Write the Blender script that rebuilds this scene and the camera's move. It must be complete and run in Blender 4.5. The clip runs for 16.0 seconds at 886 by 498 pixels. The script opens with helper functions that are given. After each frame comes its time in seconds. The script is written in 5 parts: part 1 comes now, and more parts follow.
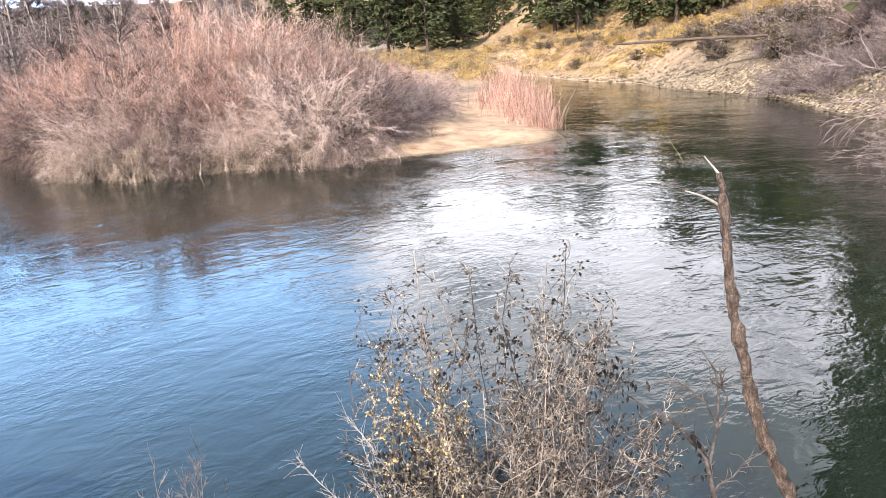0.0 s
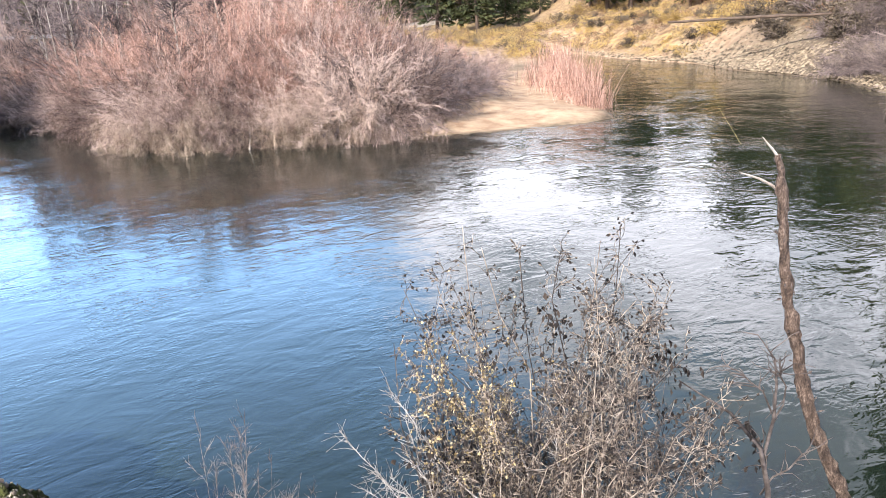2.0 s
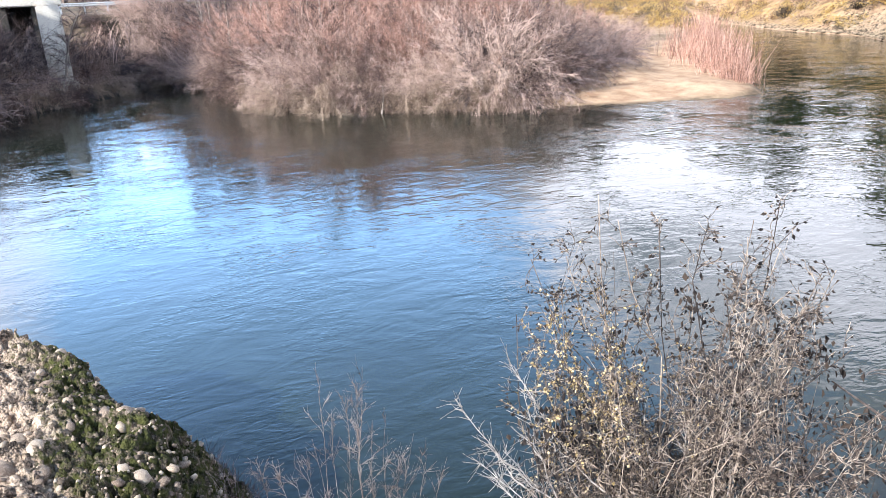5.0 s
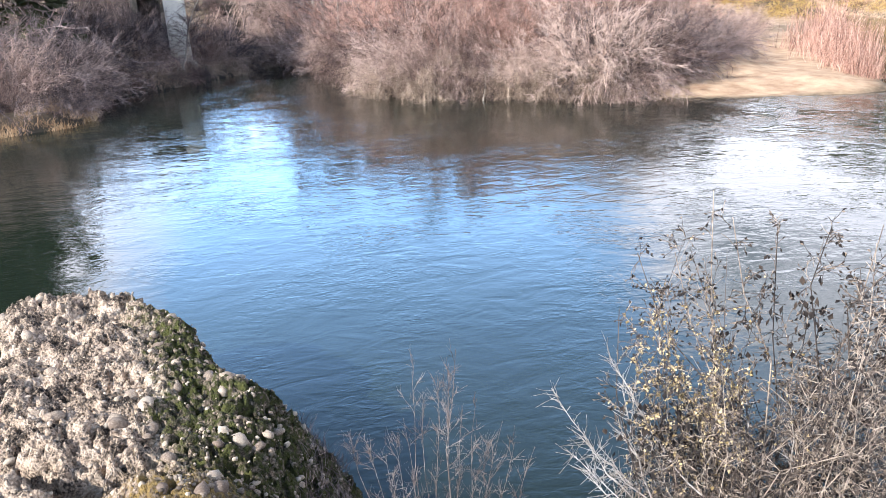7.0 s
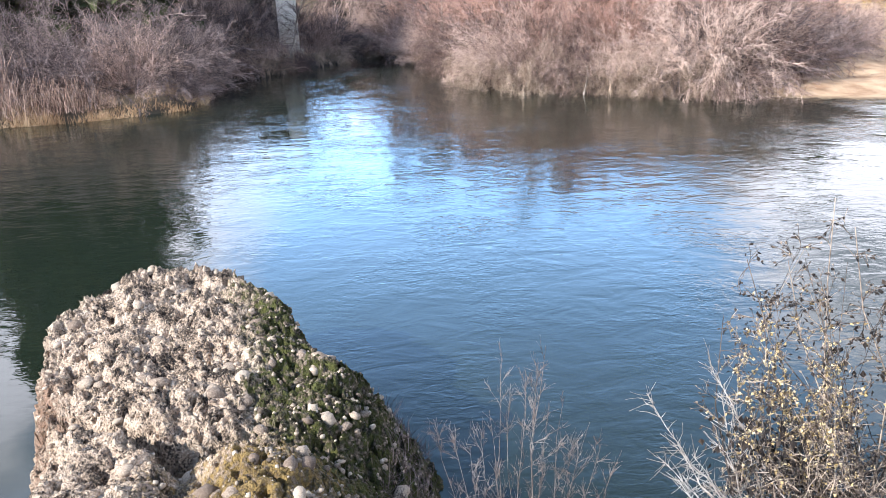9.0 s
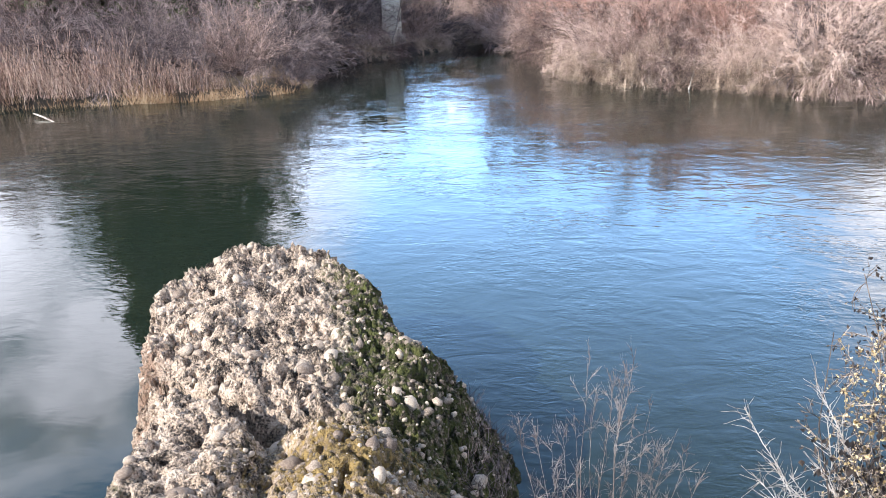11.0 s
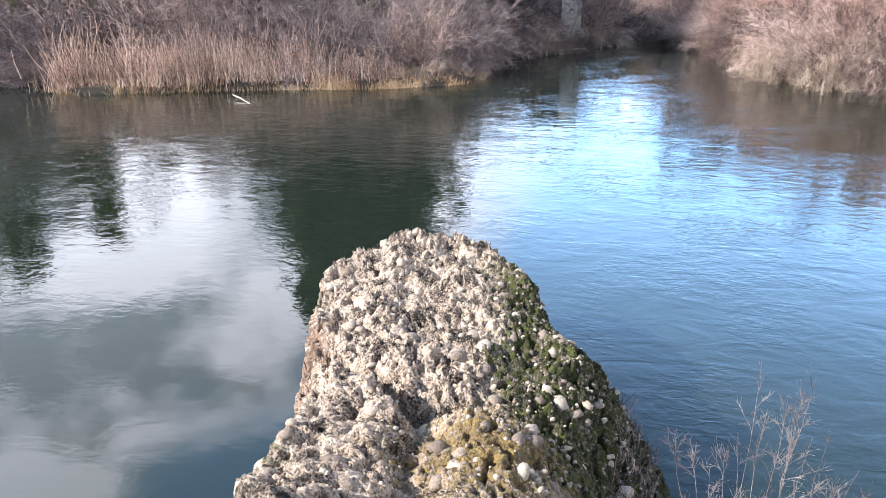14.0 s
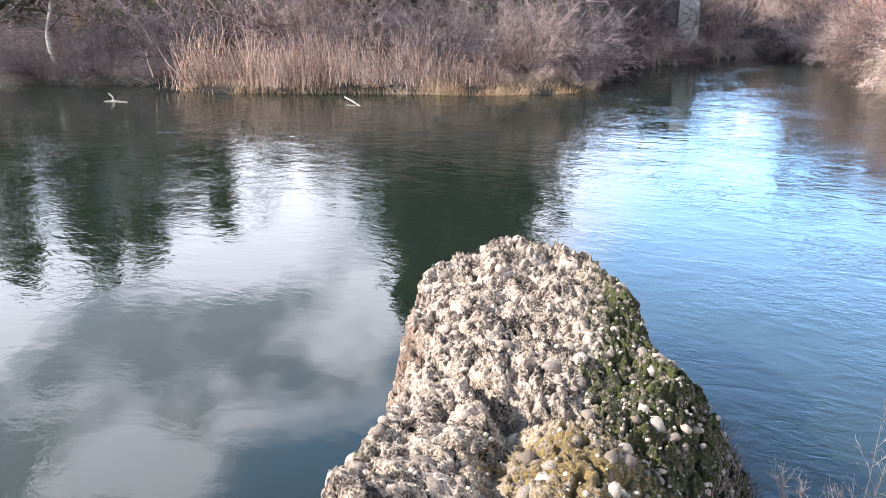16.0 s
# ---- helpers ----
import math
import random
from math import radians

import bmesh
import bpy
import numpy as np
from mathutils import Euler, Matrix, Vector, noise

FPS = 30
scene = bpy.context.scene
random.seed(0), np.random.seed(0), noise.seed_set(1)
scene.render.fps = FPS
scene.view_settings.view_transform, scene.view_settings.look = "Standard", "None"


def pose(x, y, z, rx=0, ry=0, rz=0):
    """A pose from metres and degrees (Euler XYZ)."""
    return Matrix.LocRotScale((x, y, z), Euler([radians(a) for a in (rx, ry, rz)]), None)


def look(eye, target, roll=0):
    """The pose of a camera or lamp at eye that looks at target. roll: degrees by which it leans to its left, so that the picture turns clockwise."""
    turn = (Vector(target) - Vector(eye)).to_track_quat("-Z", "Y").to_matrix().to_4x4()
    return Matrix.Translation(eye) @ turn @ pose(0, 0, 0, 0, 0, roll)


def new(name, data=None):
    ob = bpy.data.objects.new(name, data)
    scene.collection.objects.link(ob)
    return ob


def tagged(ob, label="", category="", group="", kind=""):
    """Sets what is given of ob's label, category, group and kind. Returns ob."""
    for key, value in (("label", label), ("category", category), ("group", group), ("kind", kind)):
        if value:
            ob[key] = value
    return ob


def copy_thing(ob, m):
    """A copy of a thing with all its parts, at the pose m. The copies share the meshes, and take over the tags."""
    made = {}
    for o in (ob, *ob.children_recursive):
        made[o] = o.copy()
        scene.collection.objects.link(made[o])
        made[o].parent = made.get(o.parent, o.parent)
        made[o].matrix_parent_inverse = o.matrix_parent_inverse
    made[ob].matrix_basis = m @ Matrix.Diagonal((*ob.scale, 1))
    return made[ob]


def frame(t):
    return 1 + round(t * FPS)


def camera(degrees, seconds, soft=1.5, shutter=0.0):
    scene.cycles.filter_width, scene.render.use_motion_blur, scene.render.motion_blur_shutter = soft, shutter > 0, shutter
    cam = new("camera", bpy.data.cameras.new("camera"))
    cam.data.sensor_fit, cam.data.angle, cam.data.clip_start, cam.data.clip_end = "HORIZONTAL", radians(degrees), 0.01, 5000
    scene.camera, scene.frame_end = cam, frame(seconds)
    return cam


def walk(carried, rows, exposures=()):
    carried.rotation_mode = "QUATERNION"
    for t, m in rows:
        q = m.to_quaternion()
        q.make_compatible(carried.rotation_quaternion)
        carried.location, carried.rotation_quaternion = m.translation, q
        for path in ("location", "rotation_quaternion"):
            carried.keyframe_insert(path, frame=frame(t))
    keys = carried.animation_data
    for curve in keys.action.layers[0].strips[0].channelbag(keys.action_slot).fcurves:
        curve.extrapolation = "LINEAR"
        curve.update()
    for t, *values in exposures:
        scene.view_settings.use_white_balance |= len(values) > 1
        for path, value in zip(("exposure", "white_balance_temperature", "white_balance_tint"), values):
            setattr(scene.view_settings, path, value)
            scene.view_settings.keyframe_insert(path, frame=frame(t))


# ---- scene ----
PATH = [
    (0, 0.055, -0.014, 5.012, -31.56, -15.70, -3.53),
    (0.5, 0.057, -0.005, 5.009, -30.88, -16.17, -3.51),
    (1, 0.060, 0.005, 5.004, -30.13, -16.56, -3.43),
    (1.5, 0.062, 0.016, 4.998, -29.13, -16.87, -3.36),
    (2, 0.065, 0.029, 4.991, -27.85, -17.15, -3.22),
    (2.5, 0.067, 0.040, 4.985, -26.26, -17.45, -3.10),
    (3, 0.071, 0.054, 4.978, -24.59, -17.78, -3.06),
    (3.5, 0.079, 0.081, 4.965, -23.01, -18.07, -2.98),
    (4, 0.086, 0.103, 4.957, -21.22, -18.41, -2.91),
    (6.5, 0.064, 0.113, 4.956, -11.95, -19.64, -2.38),
    (7, 0.053, 0.107, 4.958, -9.84, -19.70, -2.24),
    (7.5, 0.049, 0.108, 4.959, -7.83, -19.73, -2.18),
    (8, 0.042, 0.105, 4.961, -5.92, -19.79, -2.06),
    (8.5, 0.035, 0.105, 4.960, -4.15, -19.89, -1.91),
    (9, 0.033, 0.111, 4.960, -2.24, -20.06, -1.82),
    (11.5, 0.012, 0.122, 4.970, 7.41, -20.85, -1.12),
    (12, 0.005, 0.126, 4.969, 9.73, -20.93, -1.01),
    (12.5, -0.003, 0.126, 4.976, 11.95, -21.02, -1.01),
    (13, -0.009, 0.116, 4.974, 14.02, -21.00, -0.95),
    (13.5, -0.008, 0.128, 4.970, 16.35, -20.99, -1.16),
    (14, -0.009, 0.138, 4.967, 18.66, -20.93, -1.27),
    (14.5, -0.014, 0.139, 4.967, 21.03, -20.79, -1.25),
    (15, -0.018, 0.134, 4.970, 23.15, -20.65, -1.17),
    (15.5, -0.022, 0.130, 4.960, 25.01, -20.42, -1.13),
    (16, -0.034, 0.140, 4.957, 26.86, -20.27, -0.91),
]
cam = camera(62.75, 16.0, soft=0.65)
walk(cam, [(t, pose(x, y, z, 90 + pitch, 0, yaw) @ pose(0, 0, 0, 0, 0, roll)) for t, x, y, z, yaw, pitch, roll in PATH],
     exposures=[(0, 1.07, 6250, 9), (5, 1.02, 5950, 8), (12, 1.14, 5950, 8), (16, 1.27, 5950, 8)])

# ---- light ----
SUN_AZ, SUN_EL = 240.0, 33.0      # degrees from +y towards +x, and above the horizon
sun_way = Vector((math.sin(radians(SUN_AZ)) * math.cos(radians(SUN_EL)), math.cos(radians(SUN_AZ)) * math.cos(radians(SUN_EL)), math.sin(radians(SUN_EL))))
lamp = bpy.data.lights.new("sun", "SUN")
lamp.energy, lamp.angle, lamp.color = 5.0, radians(0.6), (1.0, 0.94, 0.86)
sun = new("sun", lamp)
sun.matrix_world = look(sun_way * 50, (0, 0, 0))

world = bpy.data.worlds.new("world")
scene.world = world
world.use_nodes = True
wt = world.node_tree
wn, wl = wt.nodes, wt.links
wn.clear()
w_out = wn.new("ShaderNodeOutputWorld")
w_bg = wn.new("ShaderNodeBackground")
w_bg.inputs["Strength"].default_value = 0.078
w_sky = wn.new("ShaderNodeTexSky")
w_sky.sky_type, w_sky.sun_disc = "NISHITA", False
w_sky.dust_density, w_sky.ozone_density = 0.6, 1.5
w_sky.sun_elevation, w_sky.sun_rotation = radians(SUN_EL), radians(SUN_AZ)
w_co = wn.new("ShaderNodeTexCoord")
w_map = wn.new("ShaderNodeMapping")
w_map.inputs["Location"].default_value = (0.35, 0.2, 0.0)
w_map.inputs["Scale"].default_value = (1.0, 1.0, 1.7)
w_noise = wn.new("ShaderNodeTexNoise")
w_noise.inputs["Scale"].default_value = 2.1
w_noise.inputs["Detail"].default_value = 7.0
w_noise.inputs["Roughness"].default_value = 0.52
w_ramp = wn.new("ShaderNodeValToRGB")
w_ramp.color_ramp.elements[0].position, w_ramp.color_ramp.elements[1].position = 0.43, 0.66
w_grey = wn.new("ShaderNodeTexNoise")
w_grey.inputs["Scale"].default_value = 4.0
w_grey.inputs["Detail"].default_value = 5.0
w_gramp = wn.new("ShaderNodeValToRGB")
w_gramp.color_ramp.elements[0].position, w_gramp.color_ramp.elements[1].position = 0.42, 0.54
w_gramp.color_ramp.elements[0].color, w_gramp.color_ramp.elements[1].color = (7.5, 8.0, 9.0, 1), (23.5, 22.6, 24.0, 1)
w_mix = wn.new("ShaderNodeMixRGB")
wl.new(w_co.outputs["Generated"], w_map.inputs["Vector"])
wl.new(w_map.outputs["Vector"], w_noise.inputs["Vector"])
wl.new(w_map.outputs["Vector"], w_grey.inputs["Vector"])
# a clear lane runs overhead from front to back, with cloud banks on either hand
w_dot = wn.new("ShaderNodeVectorMath")
w_dot.operation = "DOT_PRODUCT"
w_dot.inputs[1].default_value = (-0.9986, 0.052, 0.0)
w_abs = wn.new("ShaderNodeMath")
w_abs.operation = "ABSOLUTE"
w_bias = wn.new("ShaderNodeMath")
w_bias.operation = "MULTIPLY_ADD"
w_bias.inputs[1].default_value, w_bias.inputs[2].default_value = 1.2, 0.08
w_sep = wn.new("ShaderNodeSeparateXYZ")
w_thin = wn.new("ShaderNodeMath")      # the cloud thins towards the zenith
w_thin.operation = "MULTIPLY_ADD"
w_thin.inputs[1].default_value = -1.2
w_low = wn.new("ShaderNodeMath")       # and the haze gathers towards the horizon
w_low.operation, w_low.use_clamp = "SUBTRACT", True
w_low.inputs[0].default_value = 1.0
w_haze = wn.new("ShaderNodeMath")
w_haze.operation = "POWER"
w_haze.inputs[1].default_value = 2.5
w_hz = wn.new("ShaderNodeMath")
w_hz.operation, w_hz.use_clamp = "MULTIPLY", True
w_hz.inputs[1].default_value = 1.5
w_sum = wn.new("ShaderNodeMath")
wl.new(w_co.outputs["Generated"], w_sep.inputs["Vector"])
wl.new(w_sep.outputs["Z"], w_thin.inputs[0])
wl.new(w_sep.outputs["Z"], w_low.inputs[1])
wl.new(w_low.outputs[0], w_haze.inputs[0])
wl.new(w_haze.outputs[0], w_hz.inputs[0])
wl.new(w_co.outputs["Generated"], w_dot.inputs[0])
wl.new(w_dot.outputs["Value"], w_abs.inputs[0])
wl.new(w_abs.outputs[0], w_bias.inputs[0])
wl.new(w_noise.outputs["Fac"], w_sum.inputs[0])
wl.new(w_bias.outputs[0], w_thin.inputs[2])
wl.new(w_thin.outputs[0], w_sum.inputs[1])
wl.new(w_sum.outputs[0], w_ramp.inputs["Fac"])
wl.new(w_grey.outputs["Fac"], w_gramp.inputs["Fac"])
wl.new(w_ramp.outputs["Color"], w_mix.inputs["Fac"])
# a thin high veil brightens the blue
w_veil = wn.new("ShaderNodeMixRGB")
wl.new(w_hz.outputs[0], w_veil.inputs["Fac"])
w_veil.inputs["Color2"].default_value = (18.5, 30.5, 49.0, 1)
wl.new(w_sky.outputs["Color"], w_veil.inputs["Color1"])
wl.new(w_veil.outputs["Color"], w_mix.inputs["Color1"])
wl.new(w_gramp.outputs["Color"], w_mix.inputs["Color2"])
wl.new(w_mix.outputs["Color"], w_bg.inputs["Color"])
wl.new(w_bg.outputs["Background"], w_out.inputs["Surface"])

# ---- materials ----
rng = np.random.default_rng(7)


def surface(name, colours, scale=3.0, fine=40.0, rough=0.9, bump=0.3, depth=0.02, vary=0.0, islands=False, coords="Object", spec=0.3, spread=0.14, stretch=1.0, strands=0.0):
    """A rough natural surface: colours mixed at a broad and a fine scale, with relief and a share of variation from piece to piece."""
    m = bpy.data.materials.new(name)
    m.use_nodes = True
    n, l = m.node_tree.nodes, m.node_tree.links
    b = n["Principled BSDF"]
    b.inputs["Roughness"].default_value = rough
    b.inputs["Specular IOR Level"].default_value = spec
    co = n.new("ShaderNodeTexCoord")
    big, small = n.new("ShaderNodeTexNoise"), n.new("ShaderNodeTexNoise")
    for node, s in ((big, scale), (small, fine)):
        node.inputs["Scale"].default_value, node.inputs["Detail"].default_value = s, 6.0
        if stretch == 1.0:
            l.new(co.outputs[coords], node.inputs["Vector"])
        else:
            mp = n.new("ShaderNodeMapping")
            mp.inputs["Scale"].default_value = (1, 1, stretch)
            l.new(co.outputs[coords], mp.inputs["Vector"])
            l.new(mp.outputs["Vector"], node.inputs["Vector"])
    mixed = n.new("ShaderNodeMath")
    mixed.operation = "MULTIPLY_ADD"
    mixed.inputs[1].default_value = 0.55
    half = n.new("ShaderNodeMath")
    half.operation = "MULTIPLY"
    half.inputs[1].default_value = 0.45
    l.new(small.outputs["Fac"], half.inputs[0])
    l.new(big.outputs["Fac"], mixed.inputs[0])
    l.new(half.outputs[0], mixed.inputs[2])
    value = mixed.outputs[0]
    for share, per_island in ((vary, islands), (strands, True)):
        if not share:
            continue
        src = n.new("ShaderNodeNewGeometry").outputs["Random Per Island"] if per_island else n.new("ShaderNodeObjectInfo").outputs["Random"]
        add = n.new("ShaderNodeMath")
        add.operation = "MULTIPLY_ADD"
        add.inputs[1].default_value, add.inputs[2].default_value = share, -share / 2
        l.new(src, add.inputs[0])
        total = n.new("ShaderNodeMath")
        l.new(value, total.inputs[0])
        l.new(add.outputs[0], total.inputs[1])
        value = total.outputs[0]
    ramp = n.new("ShaderNodeValToRGB")
    e = ramp.color_ramp.elements
    spots = np.linspace(0.5 - spread, 0.5 + spread, len(colours))
    e[0].position, e[1].position = spots[0], spots[-1]
    e[0].color, e[1].color = (*colours[0], 1), (*colours[-1], 1)
    for p, c in zip(spots[1:-1], colours[1:-1]):
        e.new(p).color = (*c, 1)
    l.new(value, ramp.inputs["Fac"])
    l.new(ramp.outputs["Color"], b.inputs["Base Color"])
    if bump:
        bm = n.new("ShaderNodeBump")
        bm.inputs["Strength"].default_value, bm.inputs["Distance"].default_value = bump, depth
        l.new(small.outputs["Fac"], bm.inputs["Height"])
        l.new(bm.outputs["Normal"], b.inputs["Normal"])
    return m


M_WILLOW = surface("willow_bark", [(0.07, 0.043, 0.037), (0.31, 0.205, 0.17), (0.6, 0.44, 0.36)], 0.8, 9, vary=0.36, strands=0.3, bump=0)
M_TAN = surface("tan_willow_bark", [(0.06, 0.04, 0.03), (0.25, 0.172, 0.125), (0.48, 0.36, 0.265)], 0.8, 9, vary=0.15, strands=0.3, bump=0)
M_PINK = surface("red_willow_bark", [(0.14, 0.074, 0.056), (0.43, 0.238, 0.178), (0.64, 0.43, 0.34)], 0.8, 9, vary=0.15, strands=0.28, bump=0)
M_GREY = surface("grey_bark", [(0.035, 0.025, 0.024), (0.125, 0.092, 0.086), (0.32, 0.245, 0.228)], 0.8, 9, vary=0.2, strands=0.3, bump=0)
M_PALE = surface("pale_bark", [(0.15, 0.12, 0.095), (0.31, 0.26, 0.215), (0.48, 0.42, 0.355)], 4, 30, bump=0.2)
M_DRIFT = surface("weathered_wood", [(0.12, 0.095, 0.075), (0.28, 0.23, 0.19), (0.42, 0.36, 0.3)], 6, 40, bump=0.3, depth=0.01)
M_REED = surface("osier_stems", [(0.085, 0.05, 0.037), (0.38, 0.24, 0.18), (0.7, 0.52, 0.4)], 1.0, 12, vary=0.12, strands=0.34, bump=0)
M_GRASS = surface("dry_grass", [(0.22, 0.125, 0.062), (0.43, 0.275, 0.15), (0.58, 0.42, 0.26)], 0.5, 9, vary=0.2, islands=True, bump=0)
M_NEEDLE = surface("conifer_needles", [(0.03, 0.035, 0.014), (0.075, 0.08, 0.028), (0.15, 0.15, 0.055)], 0.6, 5, vary=0.2, bump=0)
M_TRUNK = surface("conifer_bark", [(0.06, 0.04, 0.03), (0.14, 0.1, 0.075)], 2, 20, bump=0.4)
M_GOLD = surface("golden_leaves", [(0.16, 0.1, 0.03), (0.36, 0.235, 0.075), (0.5, 0.355, 0.14)], 0.7, 6, vary=0.2, bump=0)
M_OLIVE = surface("scrub_leaves", [(0.045, 0.033, 0.023), (0.11, 0.083, 0.057), (0.21, 0.16, 0.112)], 0.7, 6, vary=0.2, bump=0)
M_STONE = surface("river_cobbles", [(0.05, 0.036, 0.024), (0.16, 0.12, 0.08), (0.34, 0.265, 0.18)], 0.4, 14, vary=0.35, islands=True, bump=0.3)
M_COBBLE = surface("embedded_cobbles", [(0.14, 0.1, 0.075), (0.28, 0.215, 0.16), (0.42, 0.34, 0.26)], 5, 60, rough=0.75, vary=0.3, bump=0.25, depth=0.006)
M_PEBBLE = surface("embedded_pebbles", [(0.09, 0.068, 0.05), (0.25, 0.195, 0.145), (0.42, 0.345, 0.265)], 6, 60, rough=0.8, vary=0.35, islands=True, bump=0.25, depth=0.005)
M_CONCRETE = surface("bridge_concrete", [(0.5, 0.44, 0.36), (0.62, 0.56, 0.47), (0.72, 0.66, 0.57)], 0.6, 12, bump=0.2)
M_STEEL = surface("galvanised_steel", [(0.3, 0.31, 0.32), (0.45, 0.46, 0.47)], 3, 30, rough=0.45, bump=0)
M_ROAD = surface("gravel_road", [(0.3, 0.25, 0.2), (0.4, 0.34, 0.27)], 0.3, 6, bump=0.2)
M_SNAG = surface("dead_wood", [(0.025, 0.017, 0.013), (0.1, 0.066, 0.05), (0.27, 0.195, 0.15)], 22, 90, bump=1.0, depth=0.03, spread=0.17, stretch=0.5)
M_BUSH = surface("lichen_twigs", [(0.034, 0.026, 0.022), (0.12, 0.088, 0.07), (0.38, 0.305, 0.24)], 5, 60, bump=0.3, depth=0.004, vary=0.3, islands=True)
M_TWIG_DARK = surface("dark_twigs", [(0.02, 0.015, 0.013), (0.055, 0.042, 0.037), (0.15, 0.12, 0.108)], 5, 40, bump=0.2, depth=0.004)
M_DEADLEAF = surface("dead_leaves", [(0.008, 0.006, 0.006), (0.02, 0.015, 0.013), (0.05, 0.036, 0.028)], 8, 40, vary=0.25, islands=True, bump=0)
M_YELLOWLEAF = surface("lichen_tufts", [(0.2, 0.14, 0.06), (0.42, 0.31, 0.15), (0.56, 0.45, 0.27)], 8, 40, vary=0.4, islands=True, bump=0)
M_SEED = surface("bud_tips", [(0.035, 0.027, 0.022), (0.1, 0.075, 0.06), (0.24, 0.185, 0.14)], 8, 40, vary=0.5, islands=True, bump=0)
M_SHOOT = surface("bleached_shoots", [(0.12, 0.1, 0.085), (0.3, 0.26, 0.23), (0.5, 0.45, 0.41)], 9, 60, bump=0.2, depth=0.003)
M_RUSSET = surface("russet_leaves", [(0.085, 0.045, 0.028), (0.22, 0.125, 0.075), (0.36, 0.225, 0.145)], 0.7, 6, vary=0.2, bump=0)
M_LINE = surface("yellow_line", [(0.26, 0.2, 0.06), (0.34, 0.27, 0.09)], 8, 40, bump=0)


def ground_material():
    """Bare bank soil, sand, gravel and litter, told apart by broad noise and by the height above the river."""
    m = surface("bank_soil", [(0.06, 0.045, 0.03), (0.14, 0.1, 0.065), (0.26, 0.19, 0.12)], 0.25, 5, bump=0.6, depth=0.08)
    n, l = m.node_tree.nodes, m.node_tree.links
    b = n["Principled BSDF"]
    ramp = [x for x in n if x.type == "VALTORGB"][0]
    attr = n.new("ShaderNodeAttribute")
    attr.attribute_name = "sand"
    noise_s = n.new("ShaderNodeTexNoise")
    noise_s.inputs["Scale"].default_value, noise_s.inputs["Detail"].default_value = 1.3, 8
    sand = n.new("ShaderNodeValToRGB")
    sand.color_ramp.elements[0].color, sand.color_ramp.elements[1].color = (0.3, 0.185, 0.112, 1), (0.48, 0.335, 0.215, 1)
    sand.color_ramp.elements[0].position, sand.color_ramp.elements[1].position = 0.35, 0.65
    co = [x for x in n if x.type == "TEX_COORD"][0]
    l.new(co.outputs["Object"], noise_s.inputs["Vector"])
    l.new(noise_s.outputs["Fac"], sand.inputs["Fac"])
    mix = n.new("ShaderNodeMixRGB")
    l.new(attr.outputs["Fac"], mix.inputs["Fac"])
    l.new(ramp.outputs["Color"], mix.inputs["Color1"])
    l.new(sand.outputs["Color"], mix.inputs["Color2"])
    gold_at = n.new("ShaderNodeAttribute")
    gold_at.attribute_name = "gold"
    gold = n.new("ShaderNodeValToRGB")
    gold.color_ramp.elements[0].color, gold.color_ramp.elements[1].color = (0.15, 0.085, 0.038, 1), (0.4, 0.265, 0.115, 1)
    gold.color_ramp.elements[0].position, gold.color_ramp.elements[1].position = 0.38, 0.62
    l.new(noise_s.outputs["Fac"], gold.inputs["Fac"])
    mix2 = n.new("ShaderNodeMixRGB")
    l.new(gold_at.outputs["Fac"], mix2.inputs["Fac"])
    l.new(mix.outputs["Color"], mix2.inputs["Color1"])
    l.new(gold.outputs["Color"], mix2.inputs["Color2"])
    # near-black shore strip: wet mud, and the undercut bank's shade put into the colour
    wet_shade_at = n.new("ShaderNodeAttribute")
    wet_shade_at.attribute_name = "wet_shade"
    mix3 = n.new("ShaderNodeMixRGB")
    mix3.inputs["Color2"].default_value = (0.03, 0.023, 0.016, 1)
    l.new(wet_shade_at.outputs["Fac"], mix3.inputs["Fac"])
    l.new(mix2.outputs["Color"], mix3.inputs["Color1"])
    l.new(mix3.outputs["Color"], b.inputs["Base Color"])
    return m


